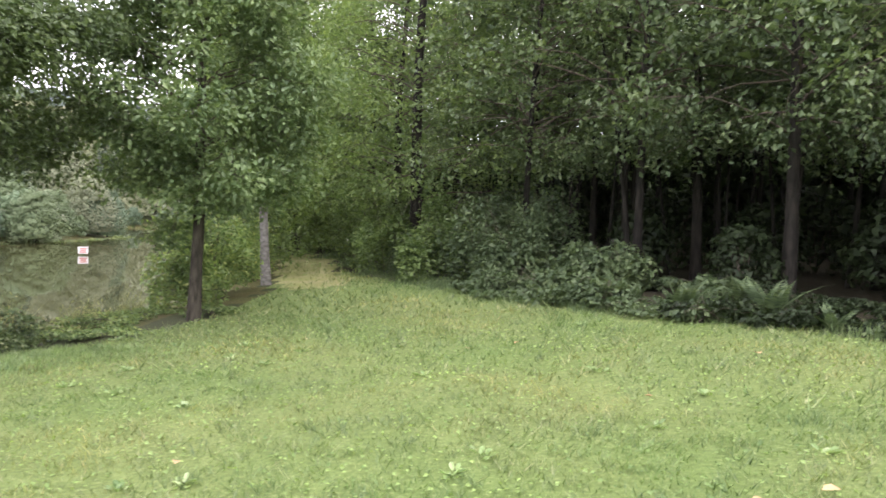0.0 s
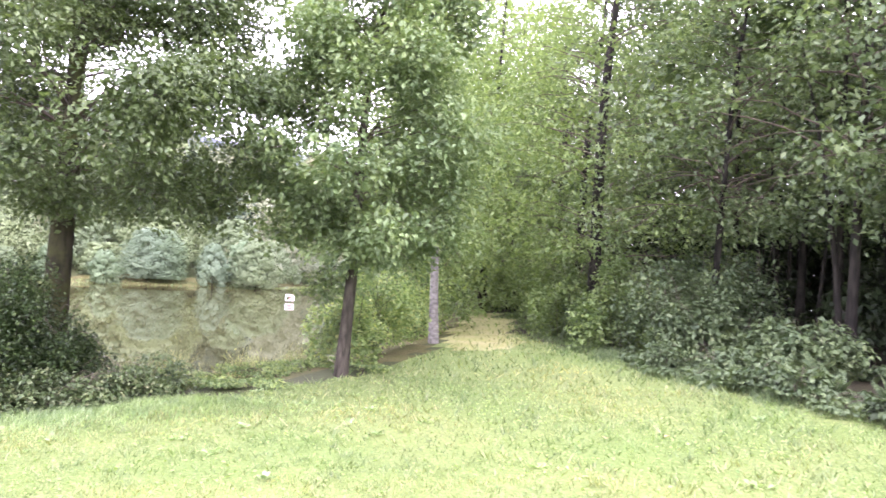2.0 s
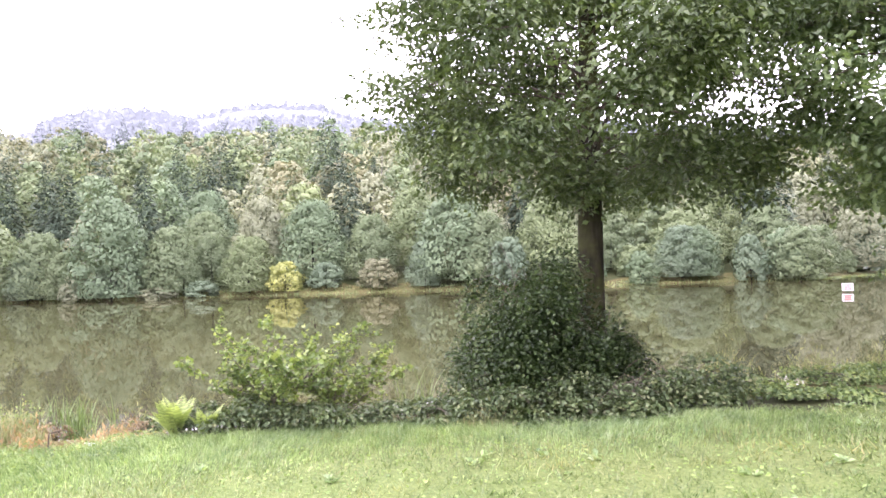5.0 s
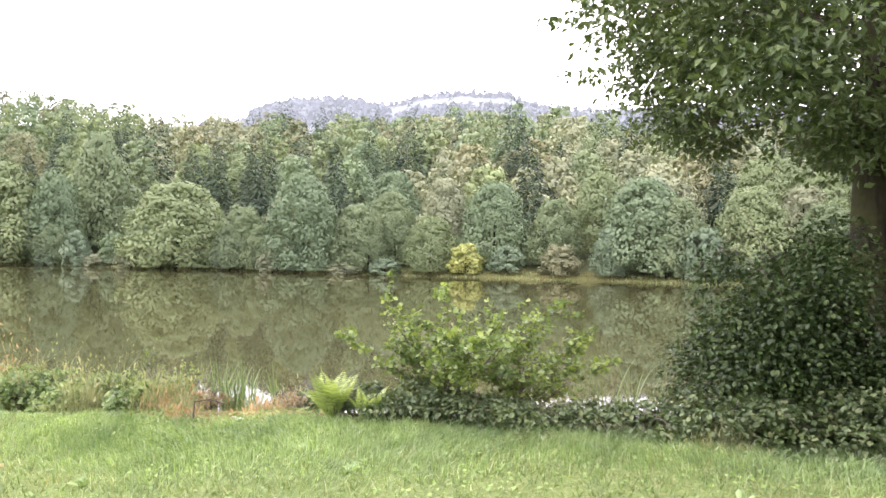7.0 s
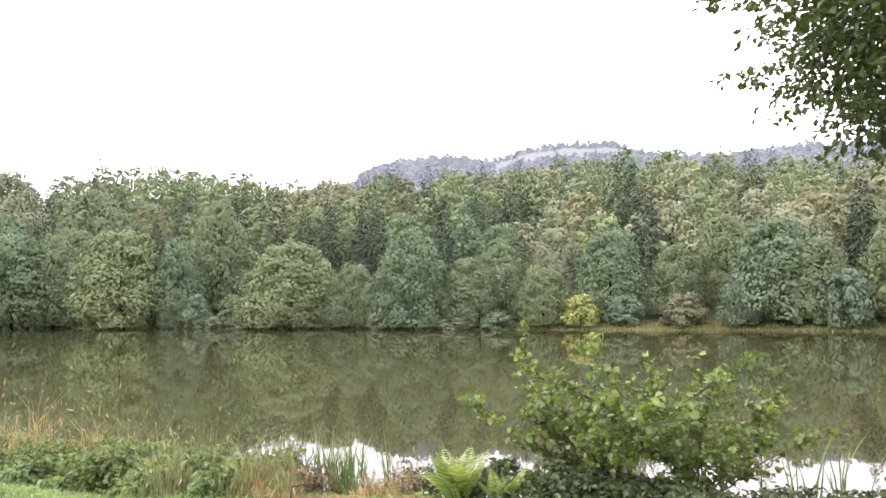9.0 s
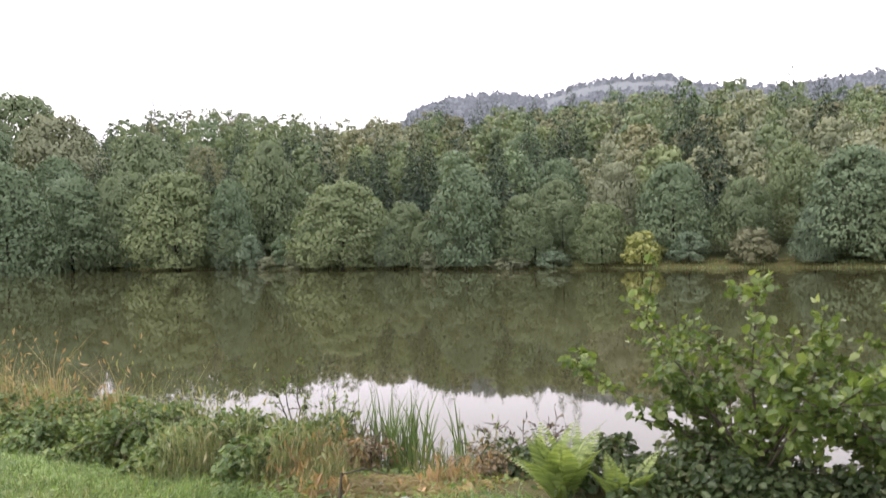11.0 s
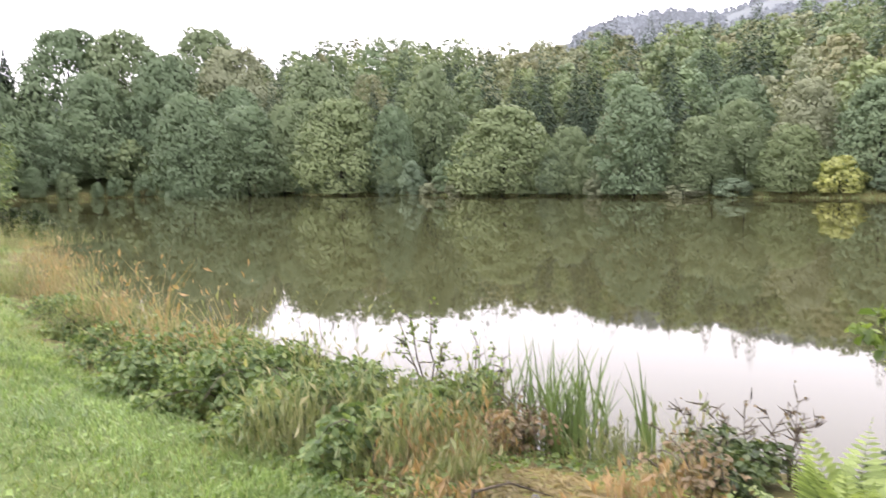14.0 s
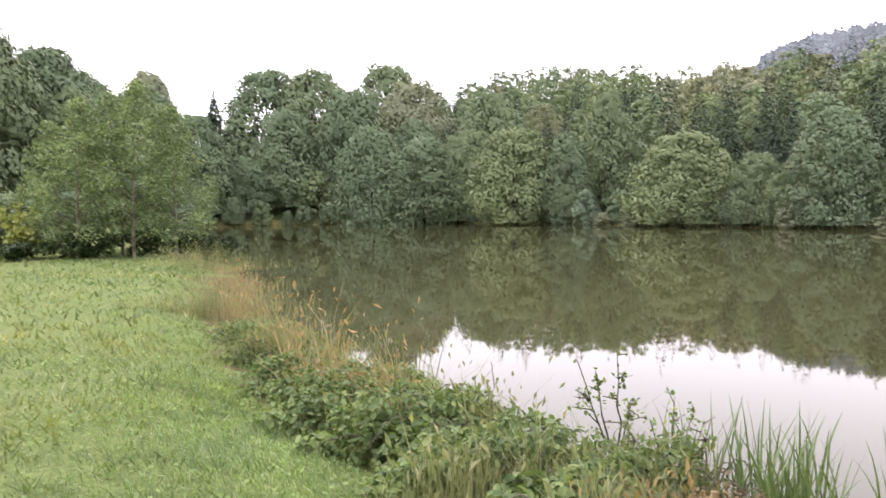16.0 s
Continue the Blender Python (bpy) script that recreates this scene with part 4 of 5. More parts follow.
POLE = [np_mesh("trunk", v, f, smooth=True) for v, f in POLE]
for i in range(46):
    a = rng.uniform()
    bx, by = np.interp(a, [0, 0.5, 1], [-1.0, 3.5, 10.0]) + rng.uniform(0.6, 5.0), np.interp(a, [0, 0.5, 1], [10.5, 5.5, 0.8]) + rng.uniform(0.6, 5.0)
    ob = thing("tree_pole", bx, by, gz(bx, by), "thin dark bare stem of a shaded young tree", "tree", "thin stems inside the forest")
    part("trunk", POLE[i % 3], M_BARK, ob)
    ob.rotation_euler, ob.scale = (rng.normal(0, 0.06), rng.normal(0, 0.06), rng.uniform(0, 6.28)), (rng.uniform(0.6, 1.4),) * 2 + (1,)
for i, (x, y) in enumerate([(-8, 39), (-6, 40.5), (-4, 39.5), (-2, 41), (0, 39.5), (2, 38), (-10.5, 41), (-12.5, 44), (4, 36.5), (-5, 36), (-1.5, 35), (1.5, 32)]):
    understorey(x, y, i % 3, rng.uniform(0, 6.28), rng.uniform(1.0, 1.5))
LEFT_SPOTS = [(-8.8, 17.2), (-9.7, 21.5), (-8.9, 27.5), (-8.2, 33.0), (-10.2, 35.5), (-10.9, 26.5), (-10.6, 31.5), (-12.8, 34), (-13.6, 41), (-9.2, 37), (-15.4, 49)]
for i, (x, y) in enumerate(LEFT_SPOTS):
    plant_copy("shore", SHORE, i, x, y, rng.uniform(0, 6.28), 1.75 if 27 < y < 36 and x > -10.3 else rng.uniform(1.1, 1.45) if y > 20 else 1.0, "shore_tree", M_FOREST,
               "leafy green tree between the path and the pond", "trees along the pond path")
CLUMP = [leafy_tree(R(61 + i), 5.2, 0.05, 0.9, 1.5, 60, (0.24, 0.42), 7000, 0.105, (0.3, 0.1), 0.6, 0.8) for i in range(2)]
for i, (x, y, s) in enumerate([(-28.76, -16.34, 1.0), (-29.71, -17.48, 0.95), (-28.09, -17.77, 0.9), (-29.52, -15.39, 0.85), (-29.04, -19.19, 0.8)]):
    plant_copy("clump", CLUMP, i, x, y, rng.uniform(0, 6.28), s, "young_alder", M_SALLOW, "light green many-stemmed young alder at the end of the lawn", "alder clump at the lawn's end")


# ---- bushes, shrubs, brambles ----
def mound_leaves(rng, n, rx, ry, h, size, fn=broad, width=0.7, lumps=9):
    """Leaves on the outside of a lumpy mound, denser above, with gaps between the lumps."""
    lc = np.stack([rng.uniform(-0.7, 0.7, lumps) * rx, rng.uniform(-0.7, 0.7, lumps) * ry, rng.uniform(0.15, 0.75, lumps) * h], 1)
    lc[:, 2] *= 1 - 0.5 * (lc[:, 0] / rx) ** 2 - 0.5 * (lc[:, 1] / ry) ** 2
    k = rng.integers(0, lumps, n)
    d = unit(rng.normal(0, 1, (n, 3)) + [0, 0, 0.45])
    rad = rng.uniform(0.25, 0.45, lumps)[k][:, None]
    c = lc[k] + d * rad * np.array([rx, ry, h * 0.75]) * rng.uniform(0.6, 1.15, (n, 1))
    c[:, 2] = np.abs(c[:, 2]) + 0.02
    ax = unit(d * [1, 1, 0.1] + rng.normal(0, 0.6, (n, 3))) + [0, 0, -0.3]
    return fn(c, ax, d * 0.6 + [0, 0, 0.8] + rng.normal(0, 0.4, (n, 3)), rng.uniform(0.6, 1.3, n) * size, width)


def shrub(name, x, y, rx, ry, h, n, size, mat, label, category, group="", seed=1, stems=7, fn=broad, stem_mat=None, lumps=9, yaw=0.0):
    r = R(seed)
    ob = thing(name, x, y, gz(x, y), label, category, group)
    ob.rotation_euler = (0, 0, yaw)
    part("foliage", np_mesh("foliage", *mound_leaves(r, n, rx, ry, h, size, fn, lumps=lumps)), mat, ob)
    for v, f in canes(r, stems, rx, ry, h):
        part("stem", np_mesh("stem", v, f, smooth=True), stem_mat or M_TWIG, ob)
    return ob


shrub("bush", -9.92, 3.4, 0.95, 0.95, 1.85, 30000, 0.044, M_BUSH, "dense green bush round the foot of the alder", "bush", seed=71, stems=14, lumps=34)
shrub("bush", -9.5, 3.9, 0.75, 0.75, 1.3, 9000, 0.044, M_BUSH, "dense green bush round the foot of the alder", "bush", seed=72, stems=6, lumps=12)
for i, (x, y, rx, ry, h, n) in enumerate([(-8.35, 4.15, 0.8, 0.5, 0.65, 3600), (-8.75, 3.35, 0.8, 0.5, 0.6, 3400), (-9.53, 2.51, 0.7, 0.4, 0.5, 2600), (-7.6, 5.3, 0.8, 0.4, 0.25, 1500),
    (-10.95, 1.25, 0.75, 0.5, 0.45, 3400), (-11.64, 0.71, 0.7, 0.45, 0.5, 3600), (-11.9, 0.19, 0.45, 0.35, 0.4, 2200), (-10.24, 1.94, 0.7, 0.35, 0.35, 2200),
    (-13.89, -1.48, 0.6, 0.4, 0.55, 2800), (-13.56, -2.28, 0.7, 0.42, 0.55, 3400), (-14.23, -2.9, 0.75, 0.45, 0.6, 3600), (-15.03, -3.66, 0.8, 0.5, 0.6, 3600),
    (-12.94, -1.81, 0.5, 0.28, 0.38, 2200), (-15.98, -4.47, 0.8, 0.5, 0.5, 2600), (-17.03, -5.32, 0.8, 0.5, 0.45, 1800), (-12.99, -0.19, 0.45, 0.3, 0.3, 1300),
    (-6.6, 7.2, 0.5, 0.4, 0.3, 900), (-15.13, -2.85, 0.5, 0.35, 0.5, 1800), (-18.21, -6.27, 0.8, 0.4, 0.4, 1500), (-8.6, 5.4, 0.8, 0.5, 0.35, 1600),
    (-8.1, 6.6, 0.8, 0.5, 0.35, 1600), (-7.9, 7.8, 0.7, 0.5, 0.35, 1200)]):
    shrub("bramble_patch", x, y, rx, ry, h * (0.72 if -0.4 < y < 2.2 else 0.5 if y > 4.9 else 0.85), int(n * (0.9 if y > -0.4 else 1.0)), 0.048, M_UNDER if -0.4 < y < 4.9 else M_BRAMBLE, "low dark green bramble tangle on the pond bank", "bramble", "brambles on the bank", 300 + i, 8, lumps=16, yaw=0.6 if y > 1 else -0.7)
shrub("withered_plant", -13.68, -1.17, 0.4, 0.32, 0.42, 480, 0.04, M_RUST, "rust-brown withered bank plant among brambles", "plant", seed=340, stems=8)
shrub("withered_plant", -12.73, -0.41, 0.35, 0.28, 0.24, 300, 0.035, M_RUST, "rust-brown withered bank plant among brambles", "plant", seed=341, stems=8)
for i, (x, y, rx, ry, h) in enumerate([(-7.3, 8.4, 0.7, 0.7, 1.4), (-7.4, 10.1, 0.8, 0.9, 2.0), (-7.6, 11.5, 0.8, 0.9, 1.9), (-7.9, 14.2, 0.9, 1.0, 2.2), (-8.5, 16.0, 1.0, 1.2, 2.6)]):
    shrub("willow_bush", x, y, rx, ry, h, 3400, 0.085, M_WILLOW, "light yellow-green willow bush on the pond bank", "bush", "willow bushes by the path", 350 + i, 8, kites, lumps=16)
for i, (x, y, rx, h) in enumerate([(-1.2, 10.4, 1.0, 1.7), (-2.7, 12.3, 1.1, 2.0), (-3.9, 14.3, 1.1, 2.2), (-4.6, 17.3, 1.1, 2.4), (-5.6, 21.0, 1.2, 2.6), (0.1, 8.8, 0.9, 1.2), (-7.4, 26.8, 1.3, 2.8), (-10.0, 30.5, 1.6, 3.0), (-9.4, 29.0, 1.5, 2.6)]):
    shrub("hazel_bush", x, y, rx, rx, h * (0.75 if x > -2 else 1), 3200, 0.105, M_MIDSHADE if x > -2 else M_FOREST, "leafy green bush crowding the forest edge", "bush", "bushes along the forest edge", 370 + i, 9, kites, lumps=18)
r3 = R(47)
for i in range(11):
    t = (i + r3.uniform(0.1, 0.9)) / 32
    ex, ey = np.interp(t, [0, 0.2, 0.4, 0.6, 0.8, 1], [-5.2, -3.4, -1.4, 0.8, 4.8, 10.5]), np.interp(t, [0, 0.2, 0.4, 0.6, 0.8, 1], [16.5, 12.0, 8.0, 4.5, 1.0, -2.0])
    o = r3.uniform(1.0, 1.5) if i % 2 else r3.uniform(1.9, 3.0)
    w = r3.uniform(0.8, 1.25)
    shrub("hazel_bush", ex + 0.6 * o, ey + 0.78 * o, w, w, r3.uniform(1.1, 2.2) + 0.4 * (o > 1.7), 3000, 0.095, M_SHADE if i < 5 else M_MIDSHADE, "leafy green bush crowding the forest edge", "bush", "bushes along the forest edge", 700 + i, 9, kites, lumps=22)
r2 = R(41)
for i in range(56):
    t = i / 55
    ex, ey = np.interp(t, [0, 0.25, 0.5, 0.75, 1], [-2.2, -0.7, 0.9, 4.0, 8.8]), np.interp(t, [0, 0.25, 0.5, 0.75, 1], [9.3, 6.8, 4.6, 1.9, -0.9])
    o = r2.uniform(-0.05, 3.4) if i % 2 else r2.uniform(-0.15, 0.4)
    shrub("bramble_patch", ex + 0.6 * o + r2.normal(0, 0.15), ey + 0.78 * o, r2.uniform(0.35, 0.95), r2.uniform(0.3, 0.8), r2.uniform(0.12, 0.5) * r2.uniform(0.4, 1.4), 900, r2.uniform(0.05, 0.11), M_DARKWOOD if r2.uniform() < 0.88 and ex > 0.8 else M_MIDSHADE,
          "shaded bramble and fern undergrowth below the forest edge", "undergrowth", "undergrowth at the forest edge", 400 + i, 6, kites, lumps=7 + i % 8)


def sapling(name, x, y, h, rx, stems, leaves, size, mat, label, seed, spread=0.5):
    """Thin stems from one foot, side twigs, and single round leaves along them."""
    r = R(seed)
    ob = thing(name, x, y, gz(x, y), label, "shrub")
    a_, b_, side = [], [], []
    for i in range(stems):
        az = i * 2.4 + r.normal(0, 0.4)
        ln = h * (1.0 if i == 0 else r.uniform(0.55, 0.95))
        out = rx * (0.15 if i == 0 else r.uniform(0.4, 1.0))
        t = np.linspace(0, 1, 7)
        p = np.stack([np.cos(az) * out * t ** spread * t, np.sin(az) * out * t ** spread * t, ln * t - 0.03], 1) + np.concatenate([[[0, 0, 0]], r.normal(0, 0.018, (6, 3))])
        part("stem", np_mesh("stem", *tube(p, np.linspace(0.011, 0.003, 7) * min(1, h * 0.9), 5), smooth=True), M_TWIG, ob)
        for j in range(9):
            q = r.uniform(0.25, 0.98)
            s = np.array([np.interp(q, t, p[:, c]) for c in range(3)])
            d = unit(np.array([np.cos(az) * 0.5 + r.normal(0, 0.8), np.sin(az) * 0.5 + r.normal(0, 0.8), r.uniform(0.0, 0.7)]))
            e = s + d * rx * r.uniform(0.2, 0.5) * (1.2 - 0.6 * q)
            side.append(tube([s, (s + e) / 2, e], [0.005, 0.004, 0.002], 3))
            a_.append(s), b_.append(e)
        a_.append(p[4]), b_.append(p[6])
    tagged(part("twig_spray", np_mesh("twig_spray", *joined(side)), M_TWIG, ob), kind="stuff")
    a, b = np.array(a_), np.array(b_)
    k = r.integers(0, len(a), leaves)
    c = a[k] + (b - a)[k] * r.uniform(0.1, 1.05, (leaves, 1)) + r.normal(0, size * 0.45, (leaves, 3))
    d = unit(b - a)[k] * 0.6 + r.normal(0, 0.7, (leaves, 3)) + [0, 0, -0.15]
    part("foliage", np_mesh("foliage", *broad(c, d, np.array([0, 0, 1.0]) + r.normal(0, 0.5, (leaves, 3)), r.uniform(0.6, 1.25, leaves) * size, 0.8)), mat, ob)
    return ob


sapling("alder_sapling", -11.5, 0.82, 1.25, 1.2, 14, 3700, 0.055, M_SHRUB, "bushy young alder with round glossy green leaves", 501)
sapling("alder_sapling", -11.45, 1.62, 0.95, 0.95, 10, 1900, 0.055, M_SHRUB, "bushy young alder with round glossy green leaves", 502)
sapling("seedling", -14.21, -1.65, 0.95, 0.32, 6, 330, 0.028, M_SHRUB, "thin green seedling standing out of the brambles", 503)
sapling("seedling", -14.02, -1.36, 0.8, 0.32, 6, 300, 0.028, M_WILLOW, "thin green seedling standing out of the brambles", 504)
sapling("seedling", -14.54, -2.46, 0.75, 0.2, 4, 150, 0.03, M_SHRUB, "thin green seedling standing out of the brambles", 505)
for i, (x, y, rx, h) in enumerate([(-30.28, -19.38, 1.5, 1.4), (-31.23, -22.42, 1.6, 1.5), (-29.71, -24.13, 1.7, 1.5), (-28.38, -25.65, 1.7, 1.4), (-29.9, -15.96, 1.2, 0.9), (-28.76, -17.48, 1.2, 1.0),
    (-27.43, -19.0, 1.0, 0.6), (-30.57, -14.63, 1.0, 0.9)]):
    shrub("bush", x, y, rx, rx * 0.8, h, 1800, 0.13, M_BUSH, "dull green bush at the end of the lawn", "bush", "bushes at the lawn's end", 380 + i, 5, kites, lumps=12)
sapling("willow_shrub", -28.2, -19.9, 1.8, 0.9, 8, 700, 0.16, FAR["yellow"], "small yellow-green shrub behind the lawn's end", 506)


for i, (x, y) in enumerate([(-13.28, 0.04), (-13.08, 0.19), (-13.37, -0.15)]):
    sapling("dead_weed", x, y, 0.5, 0.3, 6, 60, 0.02, M_RUST, "thin withered brown weed stalks at the water's edge", 510 + i)


def fern(x, y, fronds, length, seed, label, group="ferns on the bank", mat=None):
    r = R(seed)
    ob = thing("fern", x, y, gz(x, y), label, "fern", group)
    for i in range(fronds):
        az = i * 2.4 + r.normal(0, 0.3)
        ln = length * r.uniform(0.75, 1.1)
        lean = r.uniform(0.3, 0.95)
        t = np.linspace(0, 1, 26)
        p = np.stack([np.cos(az) * ln * lean * t ** 1.5, np.sin(az) * ln * lean * t ** 1.5, ln * (t - 0.28 * lean * t ** 2.6) - 0.02], 1)
        d = unit(np.gradient(p, axis=0))
        side = unit(np.cross(d, [0, 0, 1.0]))
        up = np.cross(side, d)
        w = ln * 0.20 * np.sin(np.clip(t * 1.1, 0, 1) ** 0.75 * np.pi) ** 0.8
        chunks = []
        for sgn in (1, -1):
            ax = side * sgn + d * 0.45 - up * 0.15
            c = p + unit(ax) * w[:, None] * 0.5
            chunks.append(kites(c[2:], ax[2:], up[2:], w[2:] + 0.01, 0.32, 0.05))
        v, f = joined(chunks)
        tv, tf = tube(p[3:], np.linspace(0.003, 0.0008, len(p) - 3), 3)
        fr = part("frond", np_mesh("frond", np.concatenate([v, tv]), f, tf + len(v)), mat or M_FERN, ob)
        part("stalk", np_mesh("stalk", *tube(p[:5], np.linspace(0.006, 0.0035, 5), 5), smooth=True), M_STEM, fr)
    return ob


fern(-11.7, -0.2, 16, 0.52, 601, "large bright green fern on the pond bank")
fern(-11.55, 0.08, 7, 0.4, 602, "smaller bright green fern beside the large one")
fern(-9.75, 2.45, 8, 0.4, 603, "small green fern at the foot of the bush")
for i in range(16):
    t = (i + r2.uniform(0.1, 0.9)) / 16
    ex, ey = np.interp(t, [0, 0.25, 0.5, 0.75, 1], [-2.2, -0.7, 0.9, 4.0, 8.8]), np.interp(t, [0, 0.25, 0.5, 0.75, 1], [9.3, 6.8, 4.6, 1.9, -0.9])
    o = r2.uniform(-0.3, 1.6)
    fern(ex + 0.6 * o, ey + 0.78 * o, 8, r2.uniform(0.45, 0.85), 610 + i, "dark green fern in the shade of the forest edge", "ferns at the forest edge", M_MIDSHADE)

BLADE = []
for i in range(5):
    r = R(610 + i)
    t = np.linspace(0, 1, 6)
    bend = r.uniform(0.05, 0.5)
    w = 0.0075 * np.array([0.8, 1.0, 0.95, 0.8, 0.5, 0.05])
    mid = np.stack([bend * t ** 2.2, 0 * t, t - 0.25 * bend * t ** 3], 1)
    v = np.concatenate([mid + np.stack([0 * w, w, 0 * w], 1), mid - np.stack([0 * w, w, 0 * w], 1), mid + np.stack([w * 0.25, 0 * w, 0 * w], 1)])
    k = np.arange(5)[:, None]
    me = np_mesh("blade", v, np.concatenate([k + [0, 1, 13, 12], k + [12, 13, 7, 6]]), smooth=True)
    me.materials.append(M_REED)
    BLADE.append(me)


def reeds(x, y, n, h, rx, seed, label):
    r = R(seed)
    ob = thing("reed_clump", x, y, gz(x, y), label, "reeds", "reeds at the water's edge")
    for i in range(n):
        p = part("blade", BLADE[i % 5], None, ob)
        p.location = (r.normal(0, rx), r.normal(0, rx * 0.6), -0.05)
        s = h * r.uniform(0.5, 1.1)
        p.scale = (s, r.uniform(0.8, 1.3), s)
        p.rotation_euler = (r.normal(0, 0.1), r.normal(0, 0.12), r.uniform(0, 6.28))
    return ob


reeds(-14.02, -0.79, 150, 0.7, 0.22, 621, "clump of upright green iris blades in shallow water")
reeds(-13.92, -0.32, 14, 0.75, 0.08, 622, "small clump of green reed blades at the water's edge")
reeds(-14.25, -1.27, 40, 0.7, 0.2, 623, "clump of upright green iris blades in shallow water")
reeds(-11.9, 3.0, 26, 0.8, 0.3, 624, "thin reeds at the water's edge below the alder")
reeds(-16.72, -3.88, 30, 0.7, 0.35, 625, "thin reeds at the water's edge among dry grass")
reeds(-9.6, 7.9, 24, 0.6, 0.35, 626, "thin reeds at the water's edge beside the oak")


def grass_clump(name, x, y, rx, ry, n, h, mat, label, category, group, seed, yaw=-0.7, width=0.008):
    r = R(seed)
    ob = thing(name, x, y, gz(x, y), label, category, group)
    b = np.stack([r.normal(0, rx * 0.5, n), r.normal(0, ry * 0.5, n), np.full(n, -0.04)], 1)
    hh = h * r.uniform(0.3, 1.15, n) * (0.35 + 0.75 * np.exp(-0.5 * ((b[:, 0] / (0.6 * rx)) ** 2 + (b[:, 1] / (0.6 * ry)) ** 2)))
    hh *= 1 + 0.35 * np.sin(b[:, 0] * 17 + seed) * np.sin(b[:, 1] * 19 + 2 * seed)
    me = np_mesh("grass", *blades(b, np.stack([r.normal(0, 0.32, n) * hh, r.normal(0, 0.32, n) * hh, 0 * hh], 1), hh, np.full(n, width) * r.uniform(0.5, 1.1, n), r, 2))
    tagged(part("grass", me, mat, ob), kind="stuff")
    m = n // 2 if mat is M_STRAW else n // 5
    k = r.integers(0, n, m)
    c = b[k] + np.stack([r.normal(0, 0.16, m) * hh[k], r.normal(0, 0.16, m) * hh[k], hh[k] * r.uniform(0.85, 1.1, m)], 1)
    tagged(part("seed", np_mesh("seed", *kites(c, np.array([0, 0, 1.0]) + r.normal(0, 0.4, (m, 3)), r.normal(0, 1, (m, 3)), r.uniform(0.03, 0.09, m), 0.3)), M_PLUME if mat is M_STRAW else mat, ob), kind="stuff")
    ob.rotation_euler = (0, 0, yaw)
    return ob


for i, (x, y, rx, ry, n, h) in enumerate([(-15.55, -4.04, 0.4, 0.25, 230, 0.7), (-16.32, -4.66, 0.35, 0.25, 200, 0.65), (-17.36, -5.42, 0.5, 0.3, 260, 0.55), (-19.07, -6.84, 0.4, 0.28, 200, 0.75),
    (-19.93, -7.51, 0.5, 0.28, 160, 0.6), (-23.91, -9.98, 1.0, 0.4, 350, 0.5), (-15.08, -3.38, 0.4, 0.25, 150, 0.7)]):
    grass_clump("dry_grass_clump", x + 0.25, y + 0.1, rx * 0.85, ry * 0.85, int(n * 1.2), h * 1.15, M_STRAW, "tall straw-coloured dry grass along the bank", "grass", "dry grass clumps", 640 + i, width=0.010)
for i, (x, y, rx, ry, n, h) in enumerate([(-12.99, -1.76, 0.4, 0.2, 500, 0.35), (-13.65, -2.05, 0.6, 0.3, 500, 0.45), (-13.94, -1.48, 0.45, 0.25, 450, 0.45), (-12.8, -1.57, 0.3, 0.15, 250, 0.22),
    (-13.37, -0.38, 0.5, 0.25, 350, 0.3), (-14.79, -3.04, 0.6, 0.3, 500, 0.6), (-9.76, 2.22, 0.5, 0.3, 450, 0.22), (-17.27, -5.42, 1.0, 0.4, 700, 0.6),
    (-19.64, -7.98, 1.4, 0.4, 900, 0.5), (-13.85, -0.72, 0.4, 0.2, 250, 0.25), (-26.77, -12.54, 2.0, 0.6, 900, 0.7), (-9.2, 5.6, 0.9, 0.4, 600, 0.4),
    (-8.7, 6.9, 0.9, 0.4, 600, 0.4), (-8.5, 8.4, 0.9, 0.4, 500, 0.4), (-11.0, 3.7, 0.9, 0.4, 500, 0.45), (-14.51, -2.57, 0.5, 0.3, 450, 0.55),
    (-13.32, -2.43, 0.4, 0.25, 350, 0.4), (-15.84, -4.18, 0.6, 0.3, 450, 0.5)]):
    grass_clump("sedge_clump", x + 0.25, y + 0.1, rx, ry, int(n * 1.3), h * 1.15, M_PALEGRASS, "pale green and straw sedge on the bank", "grass", "sedge clumps", 660 + i, width=0.006)


for i, (x, y, rx, n, h) in enumerate([(-13.28, -1.33, 0.25, 260, 0.32), (-12.99, -1.5, 0.2, 200, 0.3), (-12.37, -0.72, 0.3, 260, 0.16), (-12.23, -1.48, 0.25, 220, 0.16), (-12.56, -0.53, 0.25, 200, 0.2),
    (-12.71, -1.62, 0.25, 220, 0.3)]):
    grass_clump("withered_tuft", x, y, rx, rx * 0.8, n, h, M_STRAW, "withered tan grass tuft beside the trodden patch", "grass", "withered tufts", 690 + i, width=0.005)


